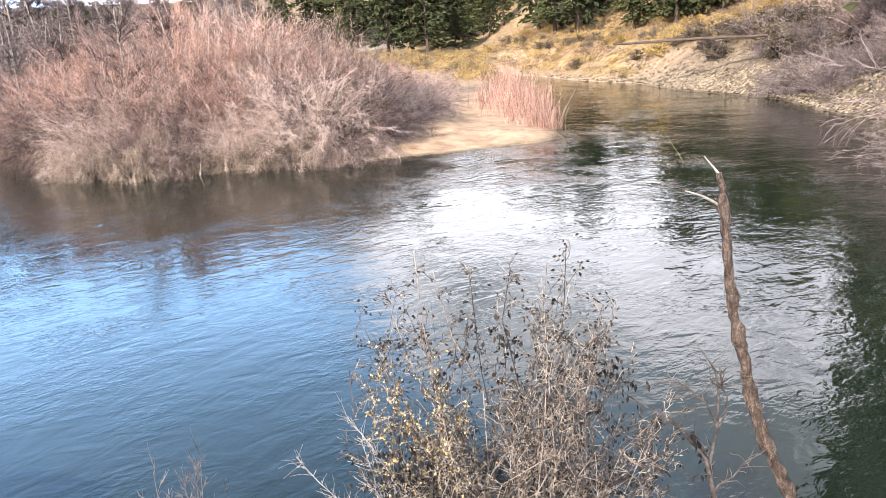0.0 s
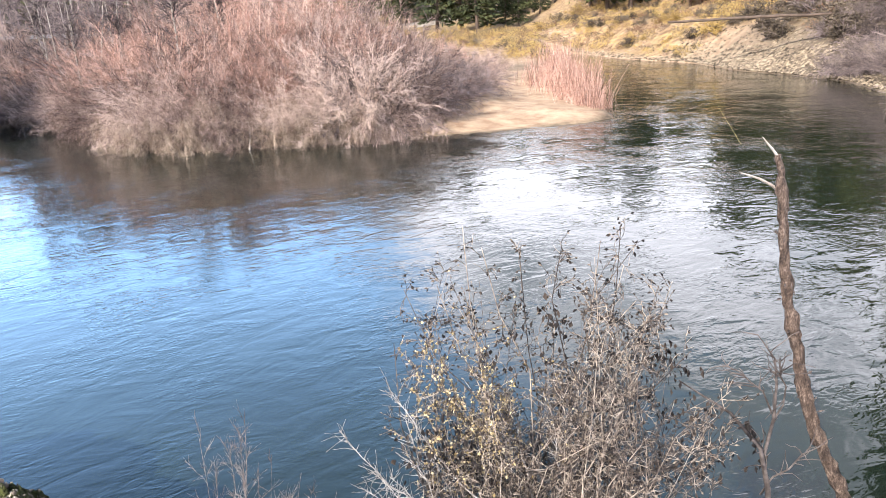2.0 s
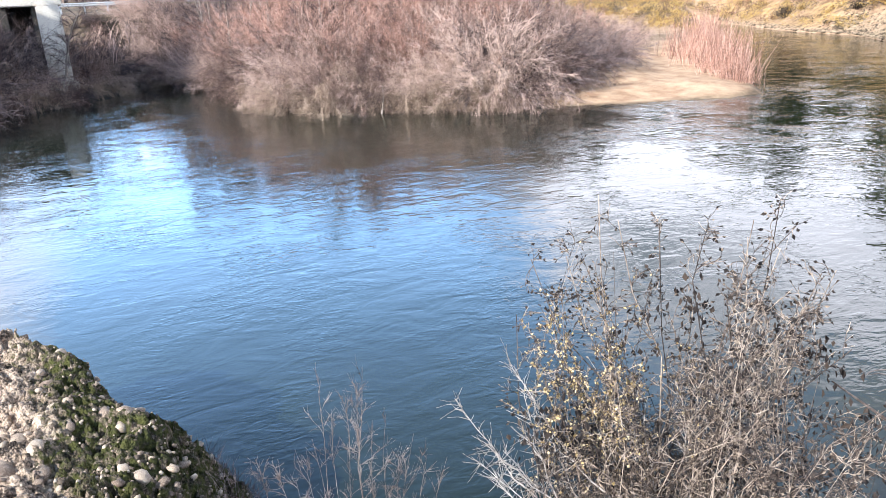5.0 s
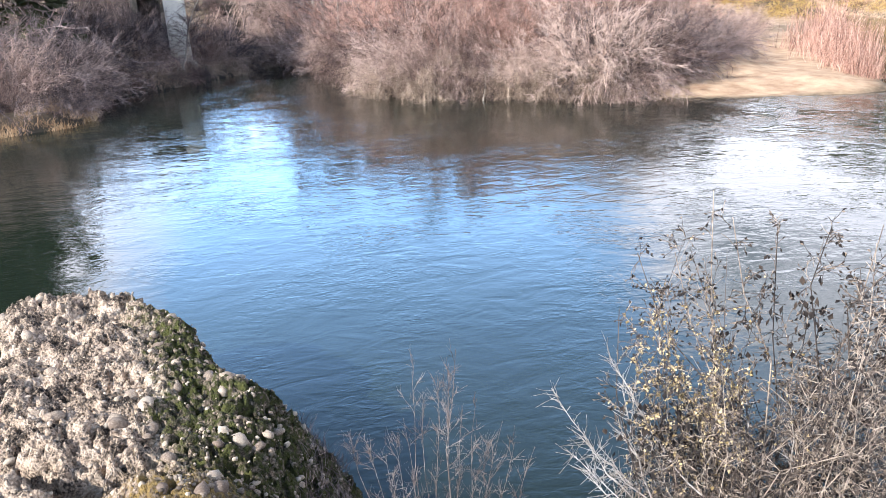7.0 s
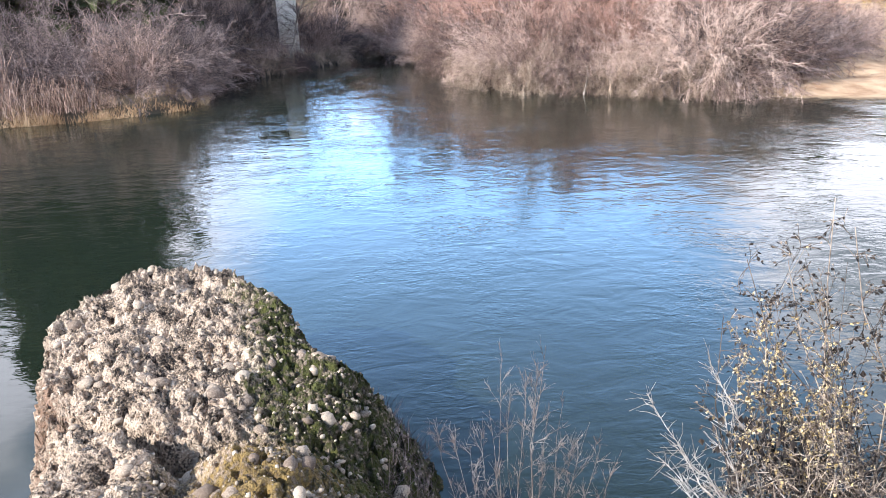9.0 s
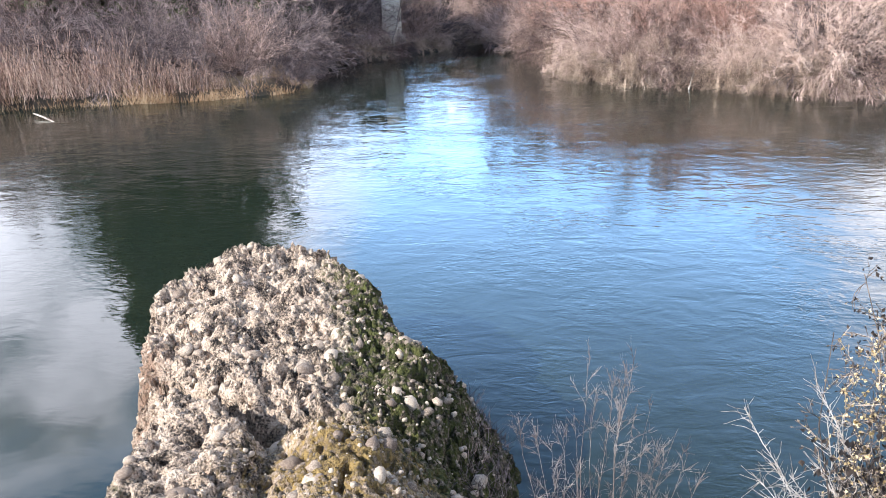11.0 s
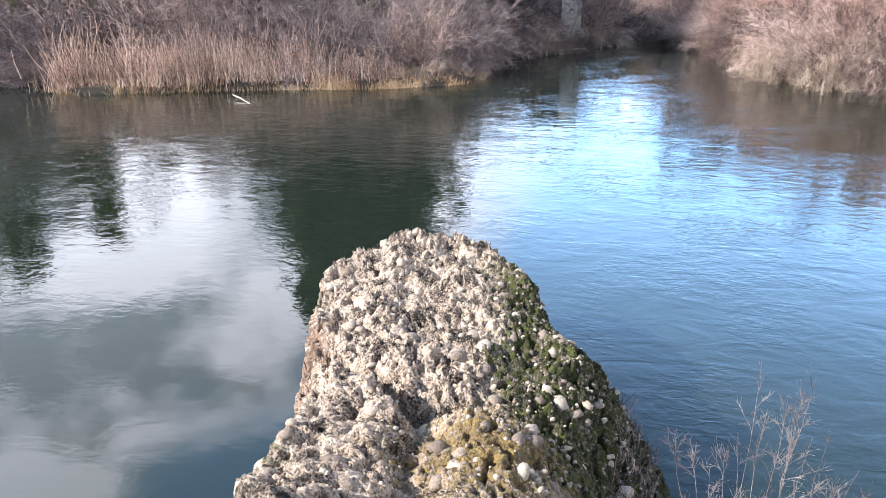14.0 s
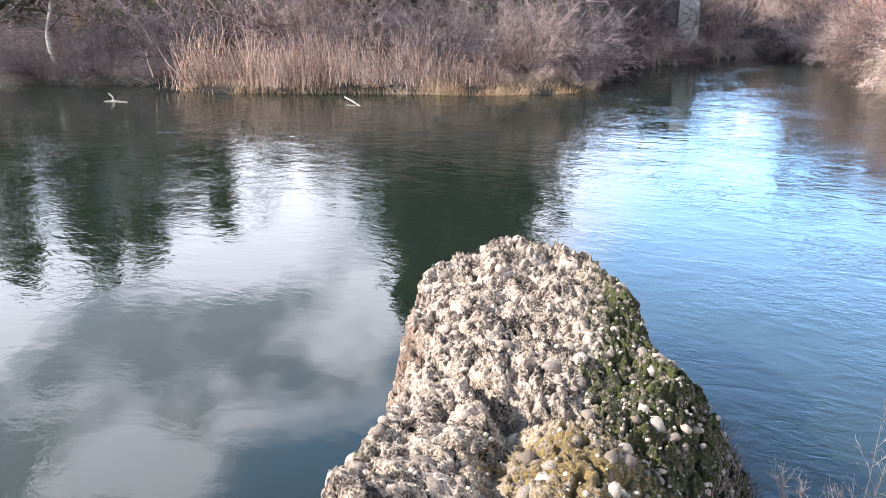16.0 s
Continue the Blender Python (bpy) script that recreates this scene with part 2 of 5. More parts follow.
def water_material():
    m = bpy.data.materials.new("river_water")
    m.use_nodes = True
    n, l = m.node_tree.nodes, m.node_tree.links
    b = n["Principled BSDF"]
    b.inputs["Base Color"].default_value = (0.0105, 0.0155, 0.0105, 1)
    b.inputs["Roughness"].default_value = 0.015
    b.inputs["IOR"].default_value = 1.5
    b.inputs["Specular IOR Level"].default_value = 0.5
    co = n.new("ShaderNodeTexCoord")
    heights = []
    for scale, stretch, turn, amount in ((0.8, 1.5, 20, 0.24), (2.4, 1.9, -8, 0.27), (8.5, 1.7, -30, 0.16)):
        mp = n.new("ShaderNodeMapping")
        mp.inputs["Rotation"].default_value = (0, 0, radians(turn))
        mp.inputs["Scale"].default_value = (1 / stretch, 1, 1)
        t = n.new("ShaderNodeTexNoise")
        t.inputs["Scale"].default_value, t.inputs["Detail"].default_value, t.inputs["Distortion"].default_value = scale, 2, 0.9
        k = n.new("ShaderNodeMath")
        k.operation = "MULTIPLY"
        k.inputs[1].default_value = amount
        l.new(co.outputs["Object"], mp.inputs["Vector"])
        l.new(mp.outputs["Vector"], t.inputs["Vector"])
        l.new(t.outputs["Fac"], k.inputs[0])
        heights.append(k.outputs[0])
    # the finest ripples come in gusts
    gust = n.new("ShaderNodeTexNoise")
    gust.inputs["Scale"].default_value, gust.inputs["Detail"].default_value, gust.inputs["Distortion"].default_value = 0.55, 3, 0.8
    gate = n.new("ShaderNodeMapRange")
    gate.inputs["From Min"].default_value, gate.inputs["From Max"].default_value = 0.42, 0.62
    gate.inputs["To Min"].default_value, gate.inputs["To Max"].default_value = 0.25, 1.3
    gated = n.new("ShaderNodeMath")
    gated.operation = "MULTIPLY"
    l.new(co.outputs["Object"], gust.inputs["Vector"])
    l.new(gust.outputs["Fac"], gate.inputs["Value"])
    l.new(heights[2], gated.inputs[0])
    l.new(gate.outputs["Result"], gated.inputs[1])
    heights[2] = gated.outputs[0]
    s1, s2 = n.new("ShaderNodeMath"), n.new("ShaderNodeMath")
    l.new(heights[0], s1.inputs[0]), l.new(heights[1], s1.inputs[1])
    l.new(s1.outputs[0], s2.inputs[0]), l.new(heights[2], s2.inputs[1])
    # the current is livelier on the outside of the bend, slack in the lee of the rock
    patch = n.new("ShaderNodeTexNoise")
    patch.inputs["Scale"].default_value, patch.inputs["Detail"].default_value = 0.2, 4
    flow = n.new("ShaderNodeMapRange")
    flow.inputs["From Min"].default_value, flow.inputs["From Max"].default_value = 0.35, 0.65
    flow.inputs["To Min"].default_value, flow.inputs["To Max"].default_value = 0.3, 1.1
    away = n.new("ShaderNodeVectorMath")
    away.operation = "DISTANCE"
    away.inputs[1].default_value = (-7.0, 6.0, 0.0)
    lee = n.new("ShaderNodeMapRange")
    lee.inputs["From Min"].default_value, lee.inputs["From Max"].default_value = 3.0, 13.0
    lee.inputs["To Min"].default_value, lee.inputs["To Max"].default_value = 0.16, 1.0
    lively = n.new("ShaderNodeMapRange")
    lively.inputs["From Min"].default_value, lively.inputs["From Max"].default_value = 5.0, 20.0
    lively.inputs["To Min"].default_value, lively.inputs["To Max"].default_value = 1.0, 1.45
    where = n.new("ShaderNodeSeparateXYZ")
    l.new(co.outputs["Object"], where.inputs["Vector"])
    l.new(where.outputs["X"], lively.inputs["Value"])
    race = n.new("ShaderNodeMath")
    race.operation = "MULTIPLY"
    l.new(lee.outputs["Result"], race.inputs[0])
    l.new(lively.outputs["Result"], race.inputs[1])
    gain = n.new("ShaderNodeMath")
    gain.operation = "MULTIPLY"
    l.new(co.outputs["Object"], patch.inputs["Vector"])
    l.new(patch.outputs["Fac"], flow.inputs["Value"])
    l.new(co.outputs["Object"], away.inputs[0])
    l.new(away.outputs["Value"], lee.inputs["Value"])
    l.new(flow.outputs["Result"], gain.inputs[0])
    l.new(race.outputs[0], gain.inputs[1])
    high = n.new("ShaderNodeMath")
    high.operation = "MULTIPLY"
    l.new(s2.outputs[0], high.inputs[0])
    l.new(gain.outputs[0], high.inputs[1])
    bump = n.new("ShaderNodeBump")
    bump.inputs["Strength"].default_value, bump.inputs["Distance"].default_value = 1.0, 0.06
    l.new(high.outputs[0], bump.inputs["Height"])
    l.new(bump.outputs["Normal"], b.inputs["Normal"])
    return m


def rock_material():
    """Weathered conglomerate: pale sandy matrix, dark pits, moss and ochre lichen by painted-in weights of the mesh."""
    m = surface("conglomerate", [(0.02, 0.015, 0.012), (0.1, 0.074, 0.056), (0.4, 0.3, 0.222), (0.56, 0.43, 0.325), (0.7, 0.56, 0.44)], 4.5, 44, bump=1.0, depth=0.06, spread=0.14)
    n, l = m.node_tree.nodes, m.node_tree.links
    b = n["Principled BSDF"]
    col = [x for x in n if x.type == "VALTORGB"][0].outputs["Color"]
    co = [x for x in n if x.type == "TEX_COORD"][0]
    for attr_name, dark, light, scale in (("moss", (0.01, 0.012, 0.005), (0.078, 0.08, 0.02), 13.0), ("ochre", (0.09, 0.06, 0.03), (0.3, 0.2, 0.07), 20.0), ("rust", (0.12, 0.07, 0.045), (0.3, 0.19, 0.13), 16.0)):
        a = n.new("ShaderNodeAttribute")
        a.attribute_name = attr_name
        t = n.new("ShaderNodeTexNoise")
        t.inputs["Scale"].default_value, t.inputs["Detail"].default_value = scale, 6
        r = n.new("ShaderNodeValToRGB")
        r.color_ramp.elements[0].position, r.color_ramp.elements[1].position = 0.35, 0.66
        r.color_ramp.elements[0].color, r.color_ramp.elements[1].color = (*dark, 1), (*light, 1)
        edge = n.new("ShaderNodeMath")
        edge.operation = "MULTIPLY_ADD"
        edge.inputs[1].default_value, edge.inputs[2].default_value = 3.0, -1.5
        f = n.new("ShaderNodeMath")
        f.use_clamp = True
        mix = n.new("ShaderNodeMixRGB")
        l.new(co.outputs["Object"], t.inputs["Vector"])
        l.new(t.outputs["Fac"], r.inputs["Fac"])
        l.new(t.outputs["Fac"], edge.inputs[0])
        l.new(a.outputs["Fac"], f.inputs[0])
        l.new(edge.outputs[0], f.inputs[1])
        both = n.new("ShaderNodeMath")
        both.operation, both.use_clamp = "MULTIPLY", True
        gate = n.new("ShaderNodeMath")
        gate.operation, gate.use_clamp = "MULTIPLY", True
        gate.inputs[1].default_value = 4.0
        l.new(a.outputs["Fac"], gate.inputs[0])
        l.new(f.outputs[0], both.inputs[0])
        l.new(gate.outputs[0], both.inputs[1])
        l.new(both.outputs[0], mix.inputs["Fac"])
        l.new(col, mix.inputs["Color1"])
        l.new(r.outputs["Color"], mix.inputs["Color2"])
        col = mix.outputs["Color"]
    l.new(col, b.inputs["Base Color"])
    return m


# ---- mesh helpers ----
def mesh_from(name, verts, faces, material, smooth=False):
    """A mesh from arrays of vertices and of faces with equal corner counts."""
    me = bpy.data.meshes.new(name)
    verts, faces = np.asarray(verts, np.float32), np.asarray(faces, np.int32)
    k = faces.shape[1]
    me.vertices.add(len(verts))
    me.vertices.foreach_set("co", verts.ravel())
    me.loops.add(faces.size)
    me.loops.foreach_set("vertex_index", faces.ravel())
    me.polygons.add(len(faces))
    me.polygons.foreach_set("loop_start", np.arange(0, faces.size, k, dtype=np.int32))
    me.polygons.foreach_set("use_smooth", np.full(len(faces), smooth))
    me.update(calc_edges=True)
    me.validate()
    me.materials.append(material)
    return me


def tubes(paths, radii, sides=3):
    """Tapered tubes round N paths of K points each: vertices and quads."""
    p, r = np.asarray(paths, float), np.asarray(radii, float)
    n, k, _ = p.shape
    t = np.gradient(p, axis=1)
    t /= np.linalg.norm(t, axis=2, keepdims=True) + 1e-9
    ref = np.where(np.abs(t[..., 2:3]) > 0.9, np.array([1.0, 0.2, 0]), np.array([0, 0, 1.0]))
    u = np.cross(t, ref)
    u /= np.linalg.norm(u, axis=2, keepdims=True) + 1e-9
    v = np.cross(t, u)
    a = np.arange(sides) * 2 * np.pi / sides
    ring = p[:, :, None] + r[:, :, None, None] * (np.cos(a)[:, None] * u[:, :, None] + np.sin(a)[:, None] * v[:, :, None])
    idx = np.arange(n * k * sides).reshape(n, k, sides)
    nxt = np.roll(idx, -1, axis=2)
    quads = np.stack([idx[:, :-1], nxt[:, :-1], nxt[:, 1:], idx[:, 1:]], -1).reshape(-1, 4)
    return ring.reshape(-1, 3), quads


def spikes(paths, radii):
    """Thin straight twigs as three-sided spikes that run out to a point."""
    a, b = paths[:, 0], paths[:, -1]
    w = unit(b - a)
    u = unit(np.cross(w, np.where(np.abs(w[:, 2:]) > 0.9, [[1.0, 0, 0]], [[0, 0, 1.0]])))
    t = np.cross(w, u)
    ring = [a + radii[:, None] * (math.cos(q) * u + math.sin(q) * t) for q in (0.0, 2.094, 4.189)]
    v = np.stack([*ring, b], 1).reshape(-1, 3)
    i = np.arange(len(a))[:, None] * 4
    return v, np.concatenate([i + [0, 1, 3], i + [1, 2, 3], i + [2, 0, 3]], 0)


def joined(*pairs):
    if len({f.shape[1] for _, f in pairs}) > 1:
        pairs = [(v, f if f.shape[1] == 3 else np.concatenate([f[:, [0, 1, 2]], f[:, [0, 2, 3]]])) for v, f in pairs]
    vs, fs, o = [], [], 0
    for v, f in pairs:
        vs.append(v), fs.append(f + o)
        o += len(v)
    return np.concatenate(vs), np.concatenate(fs)


def unit(v):
    return v / (np.linalg.norm(v, axis=-1, keepdims=True) + 1e-9)


def part(name, me, parent, label="", at=None):
    ob = new(name, me)
    ob.parent = parent
    if at is not None:
        ob.matrix_basis = at
    return tagged(ob, label=label)


def thing(name, label, category, group="", m=None):
    ob = new(name)
    ob.empty_display_size = 0.1
    if m is not None:
        ob.matrix_basis = m
    return tagged(ob, label, category, group)


def grow(r, base, way, length, steps, wander, droop=0.0):
    """Wandering paths: N bases, first directions and lengths; droop bends them over towards the ground."""
    n = len(base)
    pts, d = [base], unit(way)
    for s in range(steps):
        d = unit(d + r.normal(0, wander, (n, 3)) + np.array([0, 0, -1.0]) * (droop if np.isscalar(droop) else droop[:, None]) * (0.4 + s / steps))
        pts.append(pts[-1] + d * (length / steps)[:, None])
    return np.stack(pts, 1)


def along(r, paths, lo, hi, count):
    """count random places on each path between lo and hi of its length: places, directions, and that share of the length."""
    n, k, _ = paths.shape
    f = r.uniform(lo, hi, (n, count)) * (k - 1)
    i = np.minimum(f.astype(int), k - 2)
    w = (f - i)[..., None]
    rows = np.arange(n)[:, None]
    a, b = paths[rows, i], paths[rows, i + 1]
    return (a * (1 - w) + b * w).reshape(-1, 3), unit(b - a).reshape(-1, 3), (f / (k - 1)).ravel()


# ---- land and water ----
SHORE = np.array([(-150, 6), (-60, 18), (-39.7, 25.3), (-35, 27), (-30.3, 29), (-28.3, 27.5), (-26.2, 27.2), (-22.8, 28.5), (-18.4, 30.2),
                  (-14.2, 31), (-10.9, 32.6), (-9.7, 34.1), (-10.3, 37.1), (-10.4, 40.5), (-10, 44), (-7.5, 46.6), (-6.2, 49.3), (-4.4, 52),
                  (-5.4, 58), (-7, 68), (-4.5, 68), (-1.8, 56), (0.4, 51), (2, 47.5), (3.2, 42.5), (4.2, 38.6), (6, 36), (8.2, 34.6),
                  (10.8, 33.4), (13.4, 31.6), (16.2, 30.2), (18.3, 29.2), (21.3, 28.6), (23.4, 28.1), (25.6, 28.7), (26.6, 30.3),
                  (28.5, 33.5), (33, 40), (41, 51), (52, 66), (62, 84), (68, 92), (68.7, 89), (66.7, 80.8), (60.8, 67.3)], float)
SHORE = np.concatenate([SHORE, np.array([(59, 60.6), (57.5, 53.5), (51.5, 43.4), (49, 35.9), (46.3, 29.9), (43, 26.2), (39.8, 22), (37.5, 15), (28, 9.8),
                  (19.5, 8.0), (15.5, 5.2), (11, 1.6), (6, 1.3), (3, 2.5), (1.6, 3.2), (0.4, 3.2), (-1.2, 2.6), (-1.8, 1.6), (-2.3, 0.3), (-3.2, -3), (-8, -8), (-30, -16), (-150, -40)], float)])


def river_distance(x, y):
    """Signed distance to the shoreline, positive on land."""
    p = np.stack([np.ravel(x), np.ravel(y)], -1)
    best, inside = np.full(len(p), 1e9), np.zeros(len(p), bool)
    for a, b in zip(SHORE, np.roll(SHORE, -1, axis=0)):
        ab = b - a
        s = np.clip(((p - a) @ ab) / (ab @ ab), 0, 1)
        best = np.minimum(best, np.linalg.norm(p - a - s[:, None] * ab, axis=1))
        cross = ((a[1] > p[:, 1]) != (b[1] > p[:, 1])) & (p[:, 0] < (b[0] - a[0]) * (p[:, 1] - a[1]) / (b[1] - a[1] + 1e-12) + a[0])
        inside ^= cross
    return np.where(inside, -best, best).reshape(np.shape(x))


def ramp01(v, a, b):
    s = np.clip((v - a) / (b - a), 0, 1)
    return s * s * (3 - 2 * s)


def bumps(x, y, size, seed=0.0):
    """Smooth rolling noise made of crossed waves."""
    out = 0
    for k, (a, f) in enumerate(((0.3, 1.0), (1.4, 1.31), (2.3, 1.73), (3.9, 2.3), (5.1, 3.1))):
        out = out + np.sin((x * np.cos(a) + y * np.sin(a)) * f / size + seed * (k + 1) * 1.7 + 1.3 * np.sin((x * np.sin(a) - y * np.cos(a)) * f / size * 0.6 + seed + k)) / f
    return out / 2.5


def land_height(x, y):
    x, y = np.asarray(x, float), np.asarray(y, float)
    d = river_distance(x, y)
    far = np.hypot(x, y)
    az = np.degrees(np.arctan2(x, y))
    low = 0.12 + 0.42 * ramp01(d, 0.0, 1.2) + 0.03 * np.clip(d, 0, 60) + 0.12 * bumps(x, y, 2.2)
    low = low + 4.4 * ramp01(far, 58, 70) * ramp01(-az, -2, 3) + 2.2 * ramp01(far, 80, 112) * (1 - ramp01(-az, -2, 3)) + 22 * ramp01(far, 125, 320)
    spit = ramp01(x, 13, 17) * ramp01(38 - x, 0, 5) * ramp01(7 - d, 0, 3) * ramp01(y, 20, 26) * ramp01(52 - y, 0, 8)
    low = low * (1 - spit) + (0.02 + 0.32 * ramp01(d, 0.0, 4.0) + 0.05 * bumps(x, y, 0.8)) * spit
    bank = 0.15 + 3.9 * ramp01(d, 0.0, 9) + 0.3 * np.clip(d - 11, 0, 30) + 0.2 * np.clip(d - 41, 0, 80) + 0.3 * bumps(x, y, 3.0) * ramp01(d, 0, 3)
    right = ramp01(az, 34, 40) * ramp01(far, 24, 38) * ramp01(x - 0.55 * y - 8, -6, 4)
    right = np.maximum(right, ramp01(x, 36, 48) * ramp01(40 - y, -25, 5))
    near = 0.1 + np.minimum(3.3, 1.6 * np.clip(d, 0, 9)) + 0.1 * bumps(x, y, 1.5) + 0.06 * np.clip(d - 4, 0, 60)
    z = low * (1 - right) + bank * right
    close = ramp01(7 - y, -2, 3) * ramp01(36 - x, -4, 10)
    z = z * (1 - close) + near * close
    return np.where(d > 0, z, -1.6 * (1 - np.exp(np.minimum(d, 0) / 1.5)))


def spaced(lo, hi, fine_lo, fine_hi, step, growth=1.16):
    mid = list(np.arange(fine_lo, fine_hi + step / 2, step))
    a, s = [mid[0]], step
    while a[-1] > lo:
        s *= growth
        a.append(a[-1] - s)
    b, s = [mid[-1]], step
    while b[-1] < hi:
        s *= growth
        b.append(b[-1] + s)
    return np.array(a[:0:-1] + mid + b[1:])


def build_ground():
    xs, ys = spaced(-1500, 1500, -46, 72, 0.55), spaced(-1500, 1800, -6, 96, 0.55)
    gx, gy = np.meshgrid(xs, ys)
    z = land_height(gx, gy)
    idx = np.arange(gx.size).reshape(gx.shape)
    f = np.stack([idx[:-1, :-1], idx[:-1, 1:], idx[1:, 1:], idx[1:, :-1]], -1).reshape(-1, 4)
    me = mesh_from("ground", np.stack([gx, gy, z], -1).reshape(-1, 3), f, ground_material(), True)
    d = river_distance(gx, gy)
    bar = ramp01(gx, 12.5, 16) * ramp01(40 - gx, 0, 4) * ramp01(11 - d, 0, 3) * ramp01(gy, 20, 26) * ramp01(62 - gy, 0, 8)
    slope = ramp01(np.hypot(gx, gy), 62, 85) * ramp01(gx, 24, 36) * ramp01(0.9 * gx - 12 - gy + 70, 0, 25) * ramp01(gy - 0.62 * gx, 4, 20)
    bar = bar * ramp01(d + 0.15 * bumps(gx, gy, 0.7), 0.05, 0.8)
    sand = np.clip(np.maximum(bar, 0.75 * slope + 0.12 * ramp01(gx, 40, 52) * ramp01(8 - d, 0, 3) * ramp01(gy, 34, 46)), 0, 1)
    at = me.attributes.new("sand", "FLOAT", "POINT")
    at.data.foreach_set("value", sand.ravel().astype(np.float32))
    gold = ramp01(gx, 44, 52) * np.maximum(ramp01(d, 5, 8) * ramp01(gy, 36, 48), ramp01(d, 0.4, 1.6) * ramp01(gy, 54, 62)) * (0.55 + 0.45 * bumps(gx, gy, 2.0, 3.0))
    at = me.attributes.new("gold", "FLOAT", "POINT")
    at.data.foreach_set("value", gold.ravel().astype(np.float32))
    # weight of the mud strip that also paints shade along the waterline
    wet_shade = ramp01(1.1 - d + 0.2 * bumps(gx, gy, 0.6), 0, 0.8) * (1 - bar) * (1 - ramp01(gx, 12, 15))
    at = me.attributes.new("wet_shade", "FLOAT", "POINT")
    at.data.foreach_set("value", wet_shade.ravel().astype(np.float32))
    return tagged(new("ground", me), "sandy river banks with dry soil and gravel", "ground", kind="structure")


def build_water():
    xs, ys = np.linspace(-170, 90, 27), np.linspace(-40, 110, 16)
    gx, gy = np.meshgrid(xs, ys)
    idx = np.arange(gx.size).reshape(gx.shape)
    f = np.stack([idx[:-1, :-1], idx[:-1, 1:], idx[1:, 1:], idx[1:, :-1]], -1).reshape(-1, 4)
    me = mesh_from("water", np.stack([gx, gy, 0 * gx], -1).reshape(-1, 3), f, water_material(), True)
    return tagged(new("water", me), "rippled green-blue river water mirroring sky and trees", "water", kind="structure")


build_ground()
build_water()


# ---- plants ----
def willow(name, label, material, seed, stems=70, lean=(3, 54), droop=0.16, twigs=22, fine=4, category="shrub", thick=0.72, hang=0.0):
    """A bare many-stemmed shrub of height 1: stems and twigs."""
    r = np.random.default_rng(seed)
    a, tilt = r.uniform(0, 2 * np.pi, stems), np.radians(r.uniform(*lean, stems))
    base = np.stack([0.16 * np.cos(a) * r.random(stems), 0.16 * np.sin(a) * r.random(stems), np.full(stems, -0.03)], 1)
    way = np.stack([np.cos(a) * np.sin(tilt), np.sin(a) * np.sin(tilt), np.cos(tilt)], 1)
    length = r.uniform(0.62, 1.08, stems) * (1 - 0.25 * tilt)
    p1 = grow(r, base, way, length, 7, 0.12, droop * tilt)
    s1 = tubes(p1, np.linspace(0.0045, 0.0015, 8)[None] * r.uniform(0.6, 1.3, (stems, 1)) * thick)
    b2, d2, f2 = along(r, p1, 0.18, 0.98, twigs)
    n2 = len(b2)
    p2 = grow(r, b2, d2 + r.normal(0, 0.52, (n2, 3)) + [0, 0, 0.12], r.uniform(0.1, 0.3, n2) * (1.15 - 0.6 * f2), 3, 0.24, droop * 0.7 + hang)
    s2 = tubes(p2, np.linspace(0.0023, 0.001, 4)[None] * r.uniform(0.7, 1.3, (n2, 1)) * thick)
    b3, d3, _ = along(r, p2, 0.15, 1.0, fine)
    n3 = len(b3)
    p3 = grow(r, b3, d3 + r.normal(0, 0.5, (n3, 3)), r.uniform(0.03, 0.1, n3), 1, 0.1)
    s3 = spikes(p3, np.full(n3, 0.0016 * thick))
    ob = thing(name, label, category)
    tagged(part("stool", mesh_from("stool", *s1, material), ob), kind="stuff")
    tagged(part("crown", mesh_from("crown", *joined(s2, s3), material), ob), kind="stuff")
    return ob


def osier(name, label, material, seed, stems=130, spread=0.8):
    """A clump of upright thin rods of height 1 with a few side twigs."""
    r = np.random.default_rng(seed)
    base = np.stack([r.normal(0, spread * 0.5, stems), r.normal(0, spread * 0.4, stems), np.full(stems, -0.03)], 1)
    p1 = grow(r, base, r.normal(0, 0.22, (stems, 3)) + [0, 0, 1], r.uniform(0.2, 1.2, stems) ** 1.1, 4, 0.13)
    s1 = tubes(p1, np.linspace(0.0078, 0.0028, 5)[None] * r.uniform(0.5, 1.2, (stems, 1)))
    b2, d2, _ = along(r, p1, 0.3, 0.95, 3)
    p2 = grow(r, b2, d2 + r.normal(0, 0.22, (len(b2), 3)), r.uniform(0.08, 0.25, len(b2)), 2, 0.1)
    s2 = tubes(p2, np.repeat([[0.0028, 0.0018, 0.001]], len(b2), 0))
    ob = thing(name, label, "reeds")
    tagged(part("rod_clump", mesh_from("rod_clump", *joined(s1, s2), material), ob), kind="stuff")
    return ob


